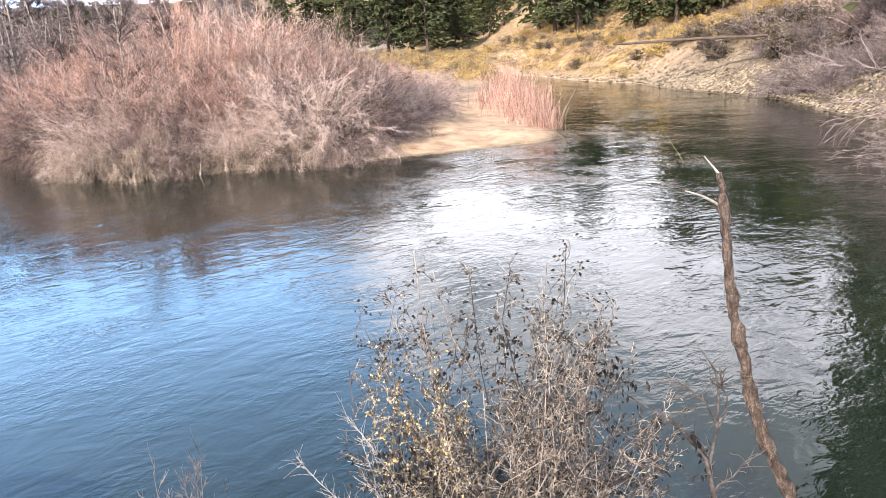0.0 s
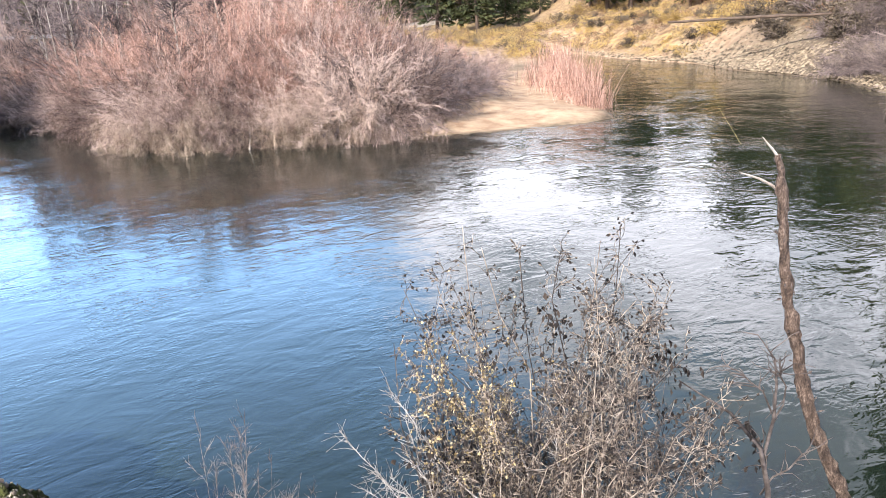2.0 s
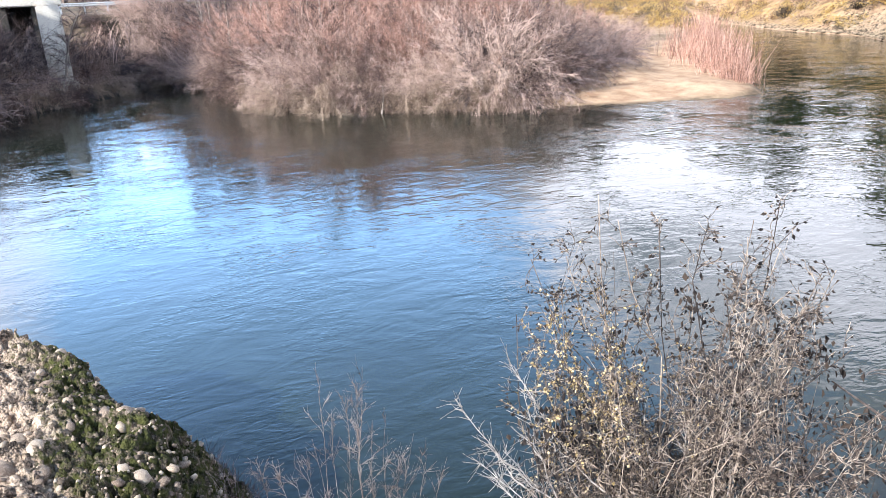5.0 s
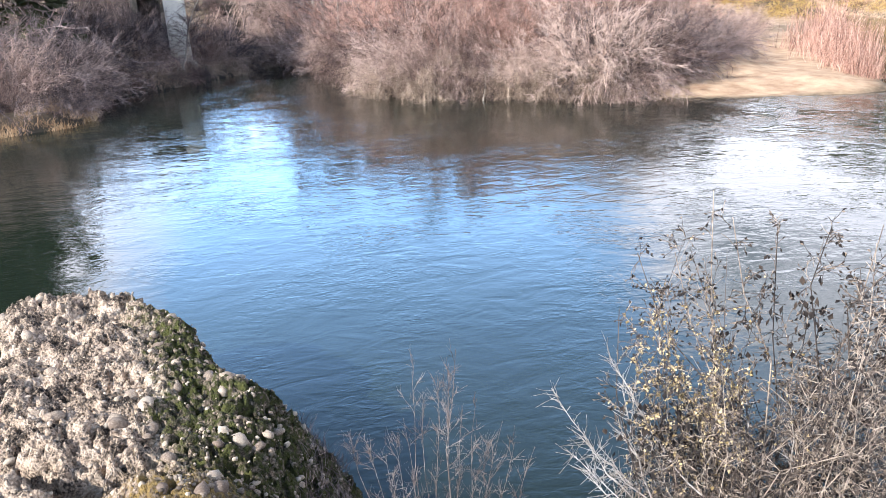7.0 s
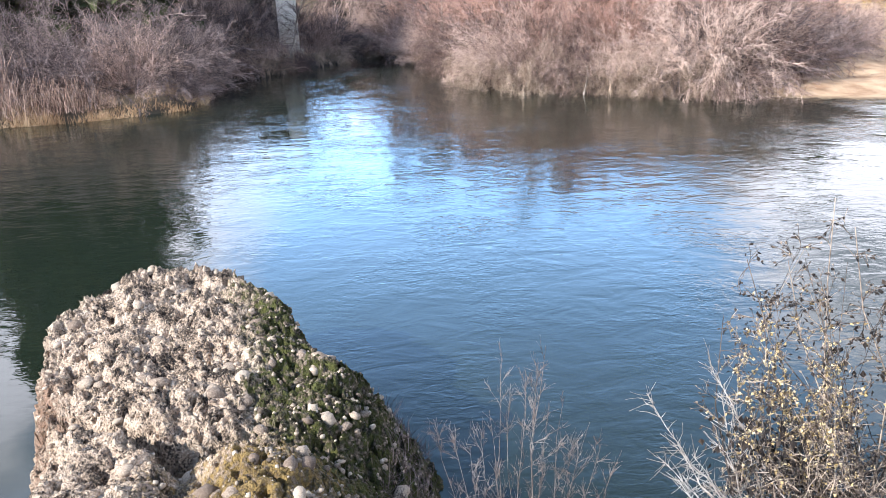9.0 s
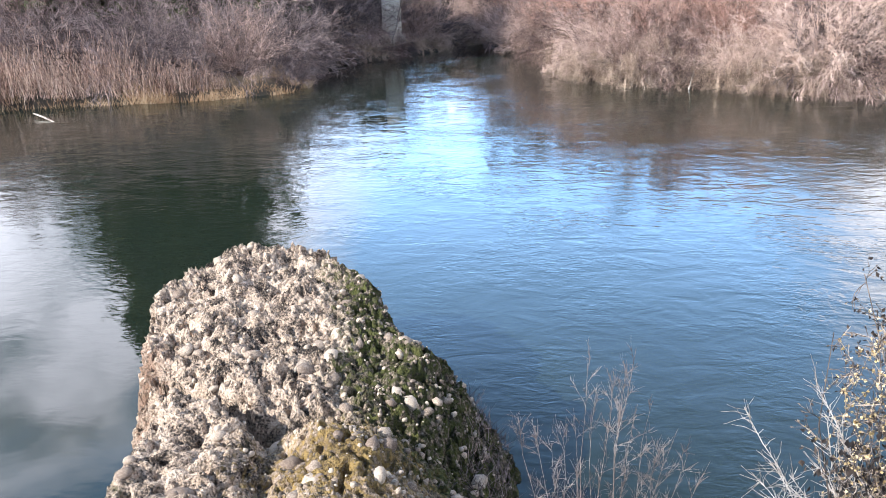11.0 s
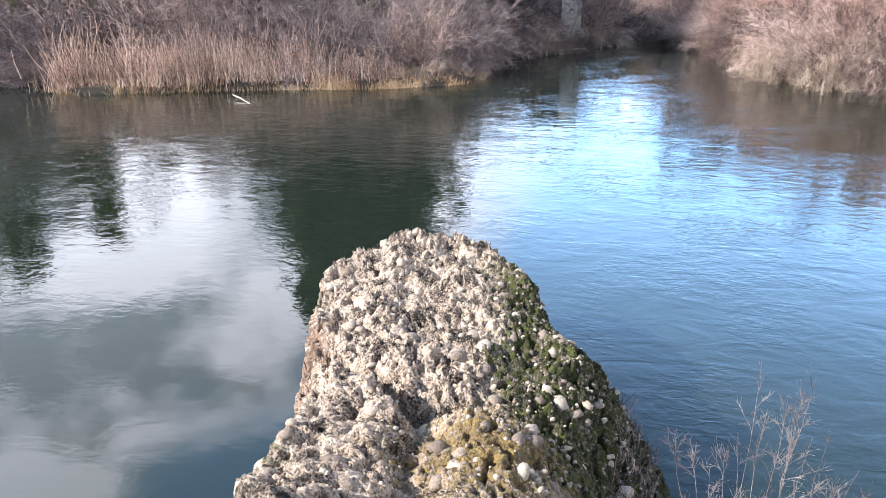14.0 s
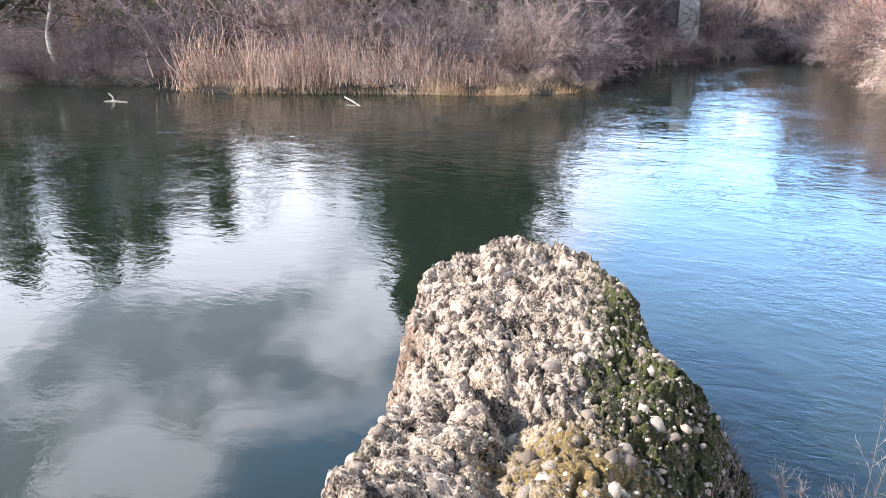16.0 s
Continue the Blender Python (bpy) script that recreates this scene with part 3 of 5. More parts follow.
def bare_tree(name, label, material, seed, boughs=26, wander=0.035):
    """A slim leafless tree of height 1."""
    r = np.random.default_rng(seed)
    p0 = grow(r, np.array([[0, 0, -0.02]]), np.array([[0.03, 0, 1.0]]), np.array([1.0]), 10, wander)
    s0 = tubes(p0, np.linspace(0.013, 0.002, 11)[None], 7)
    b1, d1, f1 = along(r, p0, 0.25, 0.97, boughs)
    out = unit(r.normal(0, 1, (boughs, 3)) * [1, 1, 0.15]) + [0, 0, 0.75]
    p1 = grow(r, b1, out, r.uniform(0.12, 0.34, boughs) * (1.25 - f1), 5, 0.12)
    s1 = tubes(p1, np.linspace(0.004, 0.0012, 6)[None] * r.uniform(0.7, 1.2, (boughs, 1)))
    b2, d2, _ = along(r, p1, 0.2, 1, 12)
    p2 = grow(r, b2, d2 + r.normal(0, 0.45, (len(b2), 3)), r.uniform(0.04, 0.13, len(b2)), 2, 0.2)
    s2 = tubes(p2, np.repeat([[0.0014, 0.0011, 0.0006]], len(b2), 0))
    b3, d3, _ = along(r, p2, 0.2, 1, 3)
    p3 = grow(r, b3, d3 + r.normal(0, 0.5, (len(b3), 3)), r.uniform(0.02, 0.05, len(b3)), 1, 0.2)
    s3 = tubes(p3, np.repeat([[0.0008, 0.0005]], len(b3), 0))
    ob = thing(name, label, "tree")
    part("trunk", mesh_from("trunk", *s0, material, True), ob)
    part("crown", mesh_from("crown", *joined(s1, s2, s3), M_GREY), ob)
    return ob


def leaf_cards(r, centre, way, length, width):
    """Small folded blades: two quads each, bent along the middle."""
    way = unit(way)
    side = unit(np.cross(way, unit(r.normal(0, 1, way.shape))))
    up = np.cross(side, way)
    l, w = length[:, None], width[:, None]
    a, m, t = centre, centre + way * l * 0.5, centre + way * l
    v = np.stack([a, m - side * w + up * w * 0.5, t, m + up * -0.15 * w, m + side * w + up * w * 0.5], 1).reshape(-1, 3)
    i = np.arange(len(centre))[:, None] * 5
    f = np.concatenate([i + [0, 1, 2, 3], i + [0, 3, 2, 4]], 0)
    return v, f


def conifer(name, label, seed, tiers=30, width=0.17):
    """A spruce or pine of height 1: trunk, boughs and needle sprays with gaps."""
    r = np.random.default_rng(seed)
    p0 = grow(r, np.array([[0, 0, -0.02]]), np.array([[0, 0, 1.0]]), np.array([1.0]), 8, 0.01)
    s0 = tubes(p0, np.linspace(0.014, 0.002, 9)[None], 7)
    n = tiers * 5
    h = np.sort(r.uniform(0.1, 0.98, n))
    a = r.uniform(0, 2 * np.pi, n)
    reach = width * (1 - h) ** 0.75 * r.uniform(0.55, 1.15, n) + 0.012
    base = np.stack([0 * h, 0 * h, h], 1)
    out = np.stack([np.cos(a), np.sin(a), 0.15 + 0 * a], 1)
    p1 = grow(r, base, out, reach, 3, 0.06, 0.25)
    s1 = tubes(p1, np.repeat([[0.0022, 0.0016, 0.001, 0.0006]], n, 0))
    b, d, _ = along(r, p1, 0.12, 1.0, 10)
    c = leaf_cards(r, b, d + r.normal(0, 0.55, b.shape) + [0, 0, -0.15], r.uniform(0.025, 0.06, len(b)), r.uniform(0.007, 0.016, len(b)))
    ob = thing(name, label, "tree")
    part("trunk", mesh_from("trunk", *joined(s0, s1), M_TRUNK, True), ob)
    part("crown", mesh_from("crown", *c, M_NEEDLE), ob)
    return ob


def leafy_shrub(name, label, material, seed):
    """A low scrubby bush of height 1 with small leaves left on it."""
    r = np.random.default_rng(seed)
    n = 28
    a, tilt = r.uniform(0, 2 * np.pi, n), np.radians(r.uniform(5, 75, n))
    way = np.stack([np.cos(a) * np.sin(tilt), np.sin(a) * np.sin(tilt), np.cos(tilt)], 1)
    p1 = grow(r, np.zeros((n, 3)) - [0, 0, 0.03], way, r.uniform(0.5, 1.0, n), 4, 0.15)
    s1 = tubes(p1, np.linspace(0.012, 0.004, 5)[None] * np.ones((n, 1)))
    b, d, _ = along(r, p1, 0.3, 1.0, 26)
    b = b + r.normal(0, 0.05, b.shape)
    c = leaf_cards(r, b, r.normal(0, 1, b.shape) + [0, 0, 0.4], r.uniform(0.05, 0.13, len(b)), r.uniform(0.015, 0.04, len(b)))
    ob = thing(name, label, "shrub")
    tagged(part("stool", mesh_from("stool", *s1, M_GREY), ob), kind="stuff")
    tagged(part("foliage", mesh_from("foliage", *c, material), ob), kind="stuff")
    return ob


def set_down(ob, x, y, h, turn=None, group="", wide=1.0, sink=0.0):
    """A copy of a unit plant, standing on the ground at x, y, h metres high."""
    z = float(land_height(np.array([x]), np.array([y]))[0])
    r = rng.uniform(0, 360) if turn is None else turn
    c = copy_thing(ob, pose(x, y, max(z, 0.05) - sink, rng.normal(0, 3), rng.normal(0, 3), r) @ Matrix.Diagonal((h * wide, h * wide, h, 1)))
    return tagged(c, group=group)


def cleared(ob):
    for o in (*ob.children_recursive, ob):
        bpy.data.objects.remove(o)


WILLOWS = [willow("willow_shrub", "leafless grey-brown willow shrub with arching twigs on the river bank", M_WILLOW, 1, twigs=26),
           willow("willow_shrub", "leafless tangled willow shrub drooping over the water's edge", M_WILLOW, 2, lean=(6, 70), droop=0.65, twigs=32, fine=4, hang=0.6, thick=0.6),
           willow("willow_shrub", "leafless pinkish red-twigged willow with upright shoots", M_PINK, 3, lean=(2, 38), droop=0.05),
           willow("willow_shrub", "leafless dark grey willow thicket shrub", M_GREY, 4, lean=(8, 66), droop=0.2),
           willow("willow_shrub", "leafless tan willow shrub with twigs trailing in the water", M_TAN, 7, lean=(8, 80), droop=1.15, twigs=34, fine=4, hang=1.0, thick=0.55)]
FAR_SHRUBS = [willow("willow_shrub", "leafless grey-brown shrub of the far thicket", M_GREY, 5, 26, twigs=9, fine=2, thick=1.9), willow("willow_shrub", "leafless mauve-brown shrub of the far thicket", M_WILLOW, 6, 26, (2, 50), twigs=9, fine=2, thick=1.9)]
OSIERS = [osier("osier_clump", "clump of thin upright reddish osier rods at the bank", M_REED, 11), osier("osier_clump", "clump of upright pale reddish rods at the bank", M_PINK, 12)]
TREES = [bare_tree("bare_tree", "slim leafless tree with a pale trunk", M_PALE, 21), bare_tree("bare_tree", "slim leafless tree with grey bark", M_GREY, 22),
         bare_tree("bare_tree", "gnarled leafless tree with a bleached trunk at the bank", M_PALE, 23, 34, 0.13)]
CONIFERS = [conifer("conifer", "tall dark green conifer behind the river bank", 31), conifer("conifer", "tall dark green conifer with gappy crown", 32, 26, 0.2)]
SCRUB = [leafy_shrub("scrub_bush", "golden-yellow scrub bush on the sunny slope", M_GOLD, 41), leafy_shrub("scrub_bush", "dull olive-grey scrub bush on the slope", M_OLIVE, 42)]


def island_height(x):
    return float(np.interp(x, [-2, 3, 9, 13, 16, 19, 22, 25], [8.4, 9.2, 9.8, 9.2, 7.8, 6.2, 4.8, 3.4]))


def plant_island():
    front = SHORE[20:31]
    seg = np.diff(front, axis=0)
    total = np.linalg.norm(seg, axis=1)
    for row, (inset, step) in enumerate(((0.15, 2.1), (2.6, 2.0), (6.4, 2.8), (11.0, 3.4), (16.5, 3.6), (22.5, 4.0))):
        s = 0.4
        while s < total.sum():
            k = int(np.searchsorted(np.cumsum(total), s))
            f = (s - np.cumsum(total)[k] + total[k]) / total[k]
            nrm = np.array([-seg[k][1], seg[k][0]]) / total[k]
            x, y = front[k] + f * seg[k] + nrm * (inset + rng.uniform(-0.3, 0.5))
            s += step * rng.uniform(0.8, 1.2)
            if x > 14.0 and row == 0 or row > 2 and river_distance(np.array([x]), np.array([y]))[0] < 0.5:
                continue
            h = island_height(x) * (0.4, 0.54, 0.68, 0.84, 1.04, 1.25)[row] * rng.uniform(0.82, 1.12)
            if row == 0:
                kind = WILLOWS[rng.choice([1, 1, 4, 0])]
            elif row == 1:
                kind = WILLOWS[rng.choice([3, 0, 3, 2, 0])]
            else:
                kind = WILLOWS[rng.choice([0, 0, 0, 2, 2, 0, 4, 2])]
            set_down(kind, x, y, h, group="willows of the point", wide=1.1 if row < 2 else 0.95)
    for x, y, h in ((-3.6, 61.5, 2.2), (-1.4, 56.8, 2.0), (0.2, 53.0, 2.2), (1.4, 50.2, 2.0), (2.4, 47.6, 2.4), (3.2, 44.0, 2.6), (3.9, 40.6, 2.6), (3.6, 37.4, 3.0), (4.0, 36.4, 2.4), (5.6, 35.0, 3.4),
                    (6.0, 34.5, 2.6), (6.6, 35.6, 2.8), (9.0, 33.8, 3.2), (9.6, 33.2, 2.4), (10.8, 32.6, 3.4), (11.4, 32.2, 2.6), (12.6, 31.6, 3.0), (13.3, 31.0, 2.2), (7.6, 36.4, 2.8), (2.8, 42.4, 2.2)):
        set_down(WILLOWS[4 if rng.random() < 0.75 else 1], x, y, h * rng.uniform(0.9, 1.1), group="willows of the point", wide=1.0)
    for x, y, h in ((14.6, 33.2, 4.0), (16.0, 34.8, 4.4), (17.4, 36.4, 4.2), (19.2, 38.2, 3.8), (21.0, 40.0, 3.4), (22.8, 41.8, 3.1), (24.8, 44.2, 2.9), (27.2, 47.0, 2.7), (16.6, 38.4, 5.0), (19.4, 42.0, 4.2), (22.4, 46, 3.8), (15.0, 35.6, 4.8), (13.6, 34.4, 5.0), (18.4, 36.0, 3.3), (20.4, 37.6, 3.2), (22.2, 39.4, 3.0), (24.2, 41.4, 2.8), (26.0, 43.8, 2.7), (28.4, 46.6, 2.6), (30.6, 49.6, 2.6), (33.2, 53, 2.6), (25.4, 47.4, 3.2), (29, 52, 3.0)):
        set_down(WILLOWS[rng.choice([0, 1, 3, 0])], x - 0.5, y - 1.3, h * rng.uniform(0.9, 1.1), group="willows of the point", wide=1.2)
    for x, y, h in ((26.6, 31.2, 1.5), (27.0, 32.3, 1.9), (27.7, 33.4, 2.1), (28.4, 34.6, 2.2), (29.1, 35.8, 2.2), (29.8, 37.0, 2.3), (30.6, 38.3, 2.3), (31.4, 39.6, 2.4), (32.4, 41.2, 2.4), (33.5, 43, 2.5), (34.8, 45.0, 2.5), (36.4, 47.4, 2.6), (38.2, 50.0, 2.7), (40.2, 53, 2.8), (30.0, 36.2, 2.0), (26.4, 32.6, 1.3), (27.2, 34.6, 1.7), (28.2, 36.8, 1.9), (29.4, 39.2, 2.0), (30.6, 41.6, 2.1), (32, 44.2, 2.3)):
        set_down(OSIERS[1], x, y, h * rng.uniform(0.78, 1.18), group="osiers of the point", wide=0.8)
    for x, y, h, k in ((1.5, 58, 7.5, 0), (3.4, 60, 8, 0), (-0.6, 63, 7, 1), (5.4, 57, 7.5, 0), (9, 44, 8.0, 0), (10.2, 43.4, 7.4, 0), (4.4, 47.5, 7, 0), (3.2, 50, 7.5, 0), (2.6, 53.5, 7.5, 0), (6.6, 40.5, 8.0, 0), (1.6, 50.6, 7, 0), (0.8, 55.4, 7.5, 0), (2.2, 48, 6.5, 0), (4.0, 66, 12, 0), (5.6, 63, 11, 0), (6.4, 70, 13, 1), (7.6, 64, 11.5, 0), (2.4, 70, 12.5, 0), (8.8, 68, 12, 1), (10.4, 64, 11, 0), (12.2, 68, 12, 1), (0.8, 68, 12, 0), (14.2, 66, 11, 1)):
        set_down(TREES[k], x, y, h, group="bare trees of the point")


def overhang(lo, hi, step, high, group, kinds=(1, 3, 4)):
    """Drooping shrubs whose twigs hang over the water along a stretch of the shore."""
    pts = SHORE[lo:hi]
    for a, b in zip(pts[:-1], pts[1:]):
        if a[0] < -50:
            continue
        n = max(1, int(np.linalg.norm(b - a) / step))
        nrm = np.array([-(b - a)[1], (b - a)[0]]) / np.linalg.norm(b - a)
        for k in range(n):
            x, y = a + (b - a) * (k + rng.uniform(0.2, 0.8)) / n + nrm * rng.uniform(0.1, 0.7)
            set_down(WILLOWS[rng.choice(kinds)], x, y, rng.uniform(*high), group=group, wide=1.2)


def plant_left_bank():
    for x, y, h, k in ((-11.0, 35.4, 2.8, 3), (-12.6, 34.6, 3.8, 0), (-11.9, 37.5, 4.8, 3), (-14.5, 34.8, 5.0, 0), (-17, 34.0, 5.2, 3), (-13.4, 39, 5.8, 0), (-16.2, 37.2, 6.2, 3), (-19.4, 34, 5.4, 0),
                       (-12.2, 41.6, 4.6, 3), (-11.8, 44.8, 3.8, 3), (-13.4, 46.4, 4.4, 0), (-10.2, 46.6, 2.6, 4), (-9.0, 48.4, 2.2, 1), (-7.6, 50.2, 2.0, 4), (-19.6, 37.4, 6.6, 3), (-22.6, 33.4, 5.4, 3), (-23.4, 36.6, 6.4, 0),
                       (-25.6, 33, 4.8, 0), (-28.2, 32.2, 5.0, 3), (-30.8, 32.2, 4.4, 3), (-33.6, 30.9, 3.6, 3), (-36.2, 30.6, 3.4, 0), (-39.5, 29.4, 3.8, 3), (-43, 28, 3.6, 0), (-31, 36, 6.0, 3), (-27, 37, 6.4, 3), (-36, 34.8, 5.0, 3), (-42, 32.5, 5.2, 3),
                       (-31.6, 30.2, 2.8, 3), (-34.8, 28.9, 2.4, 3), (-40.4, 27.2, 2.6, 3), (-37.6, 29, 3.0, 3), (-29.8, 30.4, 3.6, 3), (-46, 26.5, 4.0, 3), (-10.8, 50.0, 5.4, 3), (-12.4, 50.2, 6.0, 3), (-11.6, 52.2, 6.4, 3), (-13.0, 52.6, 7.0, 3), (-13.8, 48.6, 6.2, 3), (-15.4, 51.6, 7.0, 3), (-10.9, 54.5, 7.0, 3), (-6.9, 53.2, 3.6, 0), (-5.9, 55.0, 4.2, 3)):
        set_down(WILLOWS[3 if k == 0 and rng.random() < 0.6 else k], x, y, h, group="shrubs of the left bank", wide=1.05)
    for x, y, h in ((-11.4, 48.2, 3.6), (-12.6, 47.6, 4.2), (-11.2, 50.0, 4.0), (-13.4, 49.4, 5.0), (-10.4, 50.0, 3.0), (-11.6, 49.4, 3.2), (-6.4, 53.6, 2.6), (-8.4, 53.4, 1.8), (-9.6, 51.0, 1.6), (-5.6, 55.4, 3.4), (-6.4, 59, 4.2), (-5.2, 61.5, 4.6), (-8.6, 58, 4.6), (-12.6, 50.5, 3.6), (-14.4, 49, 4.6), (-12.4, 54.5, 4.4), (-15.6, 53, 5.6), (-18, 42, 7), (-22, 41, 7), (-17, 47, 7), (-20, 46, 7.5),
                    (-27, 41, 6.8), (-33, 39, 6.4), (-38, 38, 5.8), (-44, 36, 6), (-50, 31, 5.5), (-30, 44, 7), (-25, 46, 7.5), (-36, 43, 6.5), (-42, 41, 6.5), (-49, 38, 6.5), (-10.5, 60, 5), (-13, 63, 5.5), (-17, 58, 6), (-22, 52, 7)):
        set_down(FAR_SHRUBS[rng.integers(2)], x, y, h * rng.uniform(0.92, 1.08), group="thicket behind the left bank", wide=1.15)
    overhang(1, 5, 1.5, (1.4, 2.4), "shrubs of the left bank", (3,))
    overhang(11, 20, 1.2, (1.2, 2.0), "shrubs of the left bank")
    for s in np.linspace(0, 1, 22):
        x = -13.0 - 15.0 * s
        y = float(np.interp(-x, SHORE[6:12, 0][::-1] * -1, SHORE[6:12, 1][::-1])) + 0.3 + rng.uniform(0, 0.7)
        set_down(OSIERS[0], x, y, (1.1 + 1.2 * s) * rng.uniform(0.65, 1.25), group="osiers of the left bank", wide=0.85)
    for s in np.linspace(0, 1, 9):
        set_down(OSIERS[0], -17.5 - 10.8 * s, 32.0 - 2.6 * s + rng.uniform(-0.3, 0.5), 2.3 * rng.uniform(0.7, 1.2), group="osiers of the left bank", wide=0.85)
    set_down(TREES[2], -38.1, 27.6, 6.5, 20, group="bare trees of the left bank", wide=1.7)
    set_down(TREES[2], -33.6, 31.0, 6.0, 130, group="bare trees of the left bank", wide=1.5)
    # golden bush added in place of a sunlit grass patch behind the bank
    set_down(SCRUB[0], -43.4, 33.4, 3.2, group="shrubs of the left bank")
    set_down(TREES[2], -7.5, 49.4, 5.0, 200, group="bare trees of the left bank", wide=1.3)
    for x, y, h in ((-20.8, 41, 18.5), (-18.6, 41.4, 19.5), (-16.8, 42.0, 18.5), (-19.8, 41.0, 20), (-17.4, 42.8, 19), (-22.2, 39.8, 17.5), (-44, 38, 15), (-49, 36, 14), (-40.5, 41, 13), (-56, 33, 15), (-62, 30, 16), (-53, 40, 15), (-30, 48, 10)):
        set_down(CONIFERS[rng.integers(2)], x, y, h, group="conifers of the left bank", wide=1.5)


def plant_right_bank():
    for _ in range(300):
        x, y = rng.uniform(50, 112), rng.uniform(22, 108)
        d = float(river_distance(np.array([x]), np.array([y]))[0])
        if d < (2.0 if y > 58 else 6.0) + 3 * rng.random():
            continue
        set_down(SCRUB[0 if rng.random() < 0.6 and y > 46 else 1], x, y, rng.uniform(0.6, 2.4) * (1.0 if d > 14 else 0.7), group="scrub of the far slope", wide=1.25)
    for _ in range(80):
        a, dist = radians(rng.uniform(20, 68)), rng.uniform(100, 165)
        x, y = dist * math.sin(a), dist * math.cos(a)
        if dist < 136 and a < radians(46):
            continue
        deg = math.degrees(a)
        set_down(CONIFERS[rng.integers(2)], x, y, rng.uniform(0.8, 1.2) * float(np.interp(deg, [38, 40, 44, 46, 52, 55], [9, 16, 16, 10, 10, 15])), group="conifers of the far slope", wide=1.5)
    for deg, dist, h in ((28.4, 131, 20), (30.2, 134, 22), (31.4, 129, 18), (41.0, 128, 20), (42.6, 124, 21), (43.6, 131, 19), (39.8, 133, 18)):
        set_down(CONIFERS[rng.integers(2)], dist * math.sin(radians(deg)), dist * math.cos(radians(deg)), h, group="conifers of the far slope", wide=1.3)
    for x, y, h in ((64, 22, 14), (58, 14, 15), (52, 9, 14), (68, 30, 15), (74, 38, 16), (47, 3, 15), (60, 19, 13), (42, 0, 14), (30, 6, 17), (34, 7.5, 16)):
        set_down(CONIFERS[rng.integers(2)], x, y, h, group="conifers of the far slope", wide=1.5)
    for _ in range(26):
        a, dist = radians(rng.uniform(49, 62)), rng.uniform(98, 112)
        set_down(CONIFERS[rng.integers(2)], dist * math.sin(a), dist * math.cos(a), rng.uniform(13, 18), group="conifers of the far slope", wide=1.2)
    for x, y, h in ((47.6, 21.2, 30), (44.6, 18.2, 28), (51.6, 23.6, 31), (42.0, 15.4, 27), (50.0, 18.4, 30)):
        set_down(CONIFERS[rng.integers(2)], x, y, h, group="conifers of the far slope", wide=0.8)
    for x, y, h, k in ((48.5, 21.5, 3.6, 3), (51, 25, 4.0, 3), (53, 28, 3.6, 0), (46.5, 17.5, 4.2, 3), (43.5, 13.5, 4.4, 3), (40, 9.5, 4.6, 0), (55, 32, 3.0, 3), (35.5, 8, 4.6, 3), (31, 9.5, 8, 3), (39.2, 14.6, 3.0, 4), (41.6, 18.4, 3.0, 4)):
        set_down(WILLOWS[k], x, y, h, group="shrubs of the right bank", wide=1.1)
    for x, y, h, k in ((27.4, 10.4, 2.4, 3), (25.4, 9.9, 2.2, 3), (29.6, 11.6, 2.6, 3)):
        set_down(WILLOWS[k], x, y, h, group="shrubs of the right bank", wide=2.1)
    for x, y, h in ((45.8, 26.4, 3.0), (47.8, 31.2, 2.8), (47.6, 28.6, 4.0), (48.6, 26.5, 2.6), (50.4, 28.4, 3.0), (46.8, 23.6, 2.8), (45.2, 21.4, 3.0), (52.5, 31.5, 2.6), (49.6, 23.5, 3.6), (47.4, 20.2, 3.8), (53.4, 26.6, 4.0), (55.6, 34.6, 2.4), (43.4, 18.6, 2.6), (56, 30, 4.2), (54.8, 37.6, 1.8)):
        set_down(WILLOWS[3], x, y, h, group="shrubs of the right bank", wide=1.25)
    for _ in range(120):
        a, dist = radians(rng.uniform(43, 66)), rng.uniform(58, 86)
        x, y = dist * math.sin(a), dist * math.cos(a)
        if 4.5 < float(river_distance(np.array([x]), np.array([y]))[0]) < 30:
            set_down(SCRUB[0 if a < radians(49) and rng.random() < 0.5 else 1], x, y, rng.uniform(0.9, 2.6), group="scrub of the far slope", wide=1.3)
    for _ in range(40):
        x, y = rng.uniform(46, 76), rng.uniform(8, 44)
        if float(river_distance(np.array([x]), np.array([y]))[0]) > 8:
            set_down(FAR_SHRUBS[rng.integers(2)], x, y, rng.uniform(2.5, 4.5), group="thicket of the right bank", wide=1.2)


def plant_background():
    for _ in range(130):
        a, dist = radians(rng.uniform(-60, 20)), rng.uniform(76, 122)
        set_down(TREES[1] if rng.random() < 0.7 else TREES[0], dist * math.sin(a), dist * math.cos(a), rng.uniform(9, 15) if a < radians(-24) or a > radians(-2) else rng.uniform(4, 6.5), group="bare trees behind the river")
    for _ in range(140):
        a, dist = radians(rng.uniform(-62, 40)), rng.uniform(120, 160)
        dist += 35 if a > radians(12) else 0
        set_down(CONIFERS[rng.integers(2)], dist * math.sin(a), dist * math.cos(a), rng.uniform(12, 20) if not -0.4 < a < 0.25 else rng.uniform(7, 11), group="conifers behind the river", wide=1.5)
    for _ in range(80):
        a, dist = radians(rng.uniform(-58, 30)), rng.uniform(58, 108)
        x, y = dist * math.sin(a), dist * math.cos(a)
        if float(river_distance(np.array([x]), np.array([y]))[0]) > 4 and not (-9 < math.degrees(a) < -3 and dist < 80):
            set_down(FAR_SHRUBS[rng.integers(2)], x, y, rng.uniform(3.0, 5.5) if dist < 85 or a < 0 else rng.uniform(1.2, 2.5), group="thicket behind the river", wide=1.3)


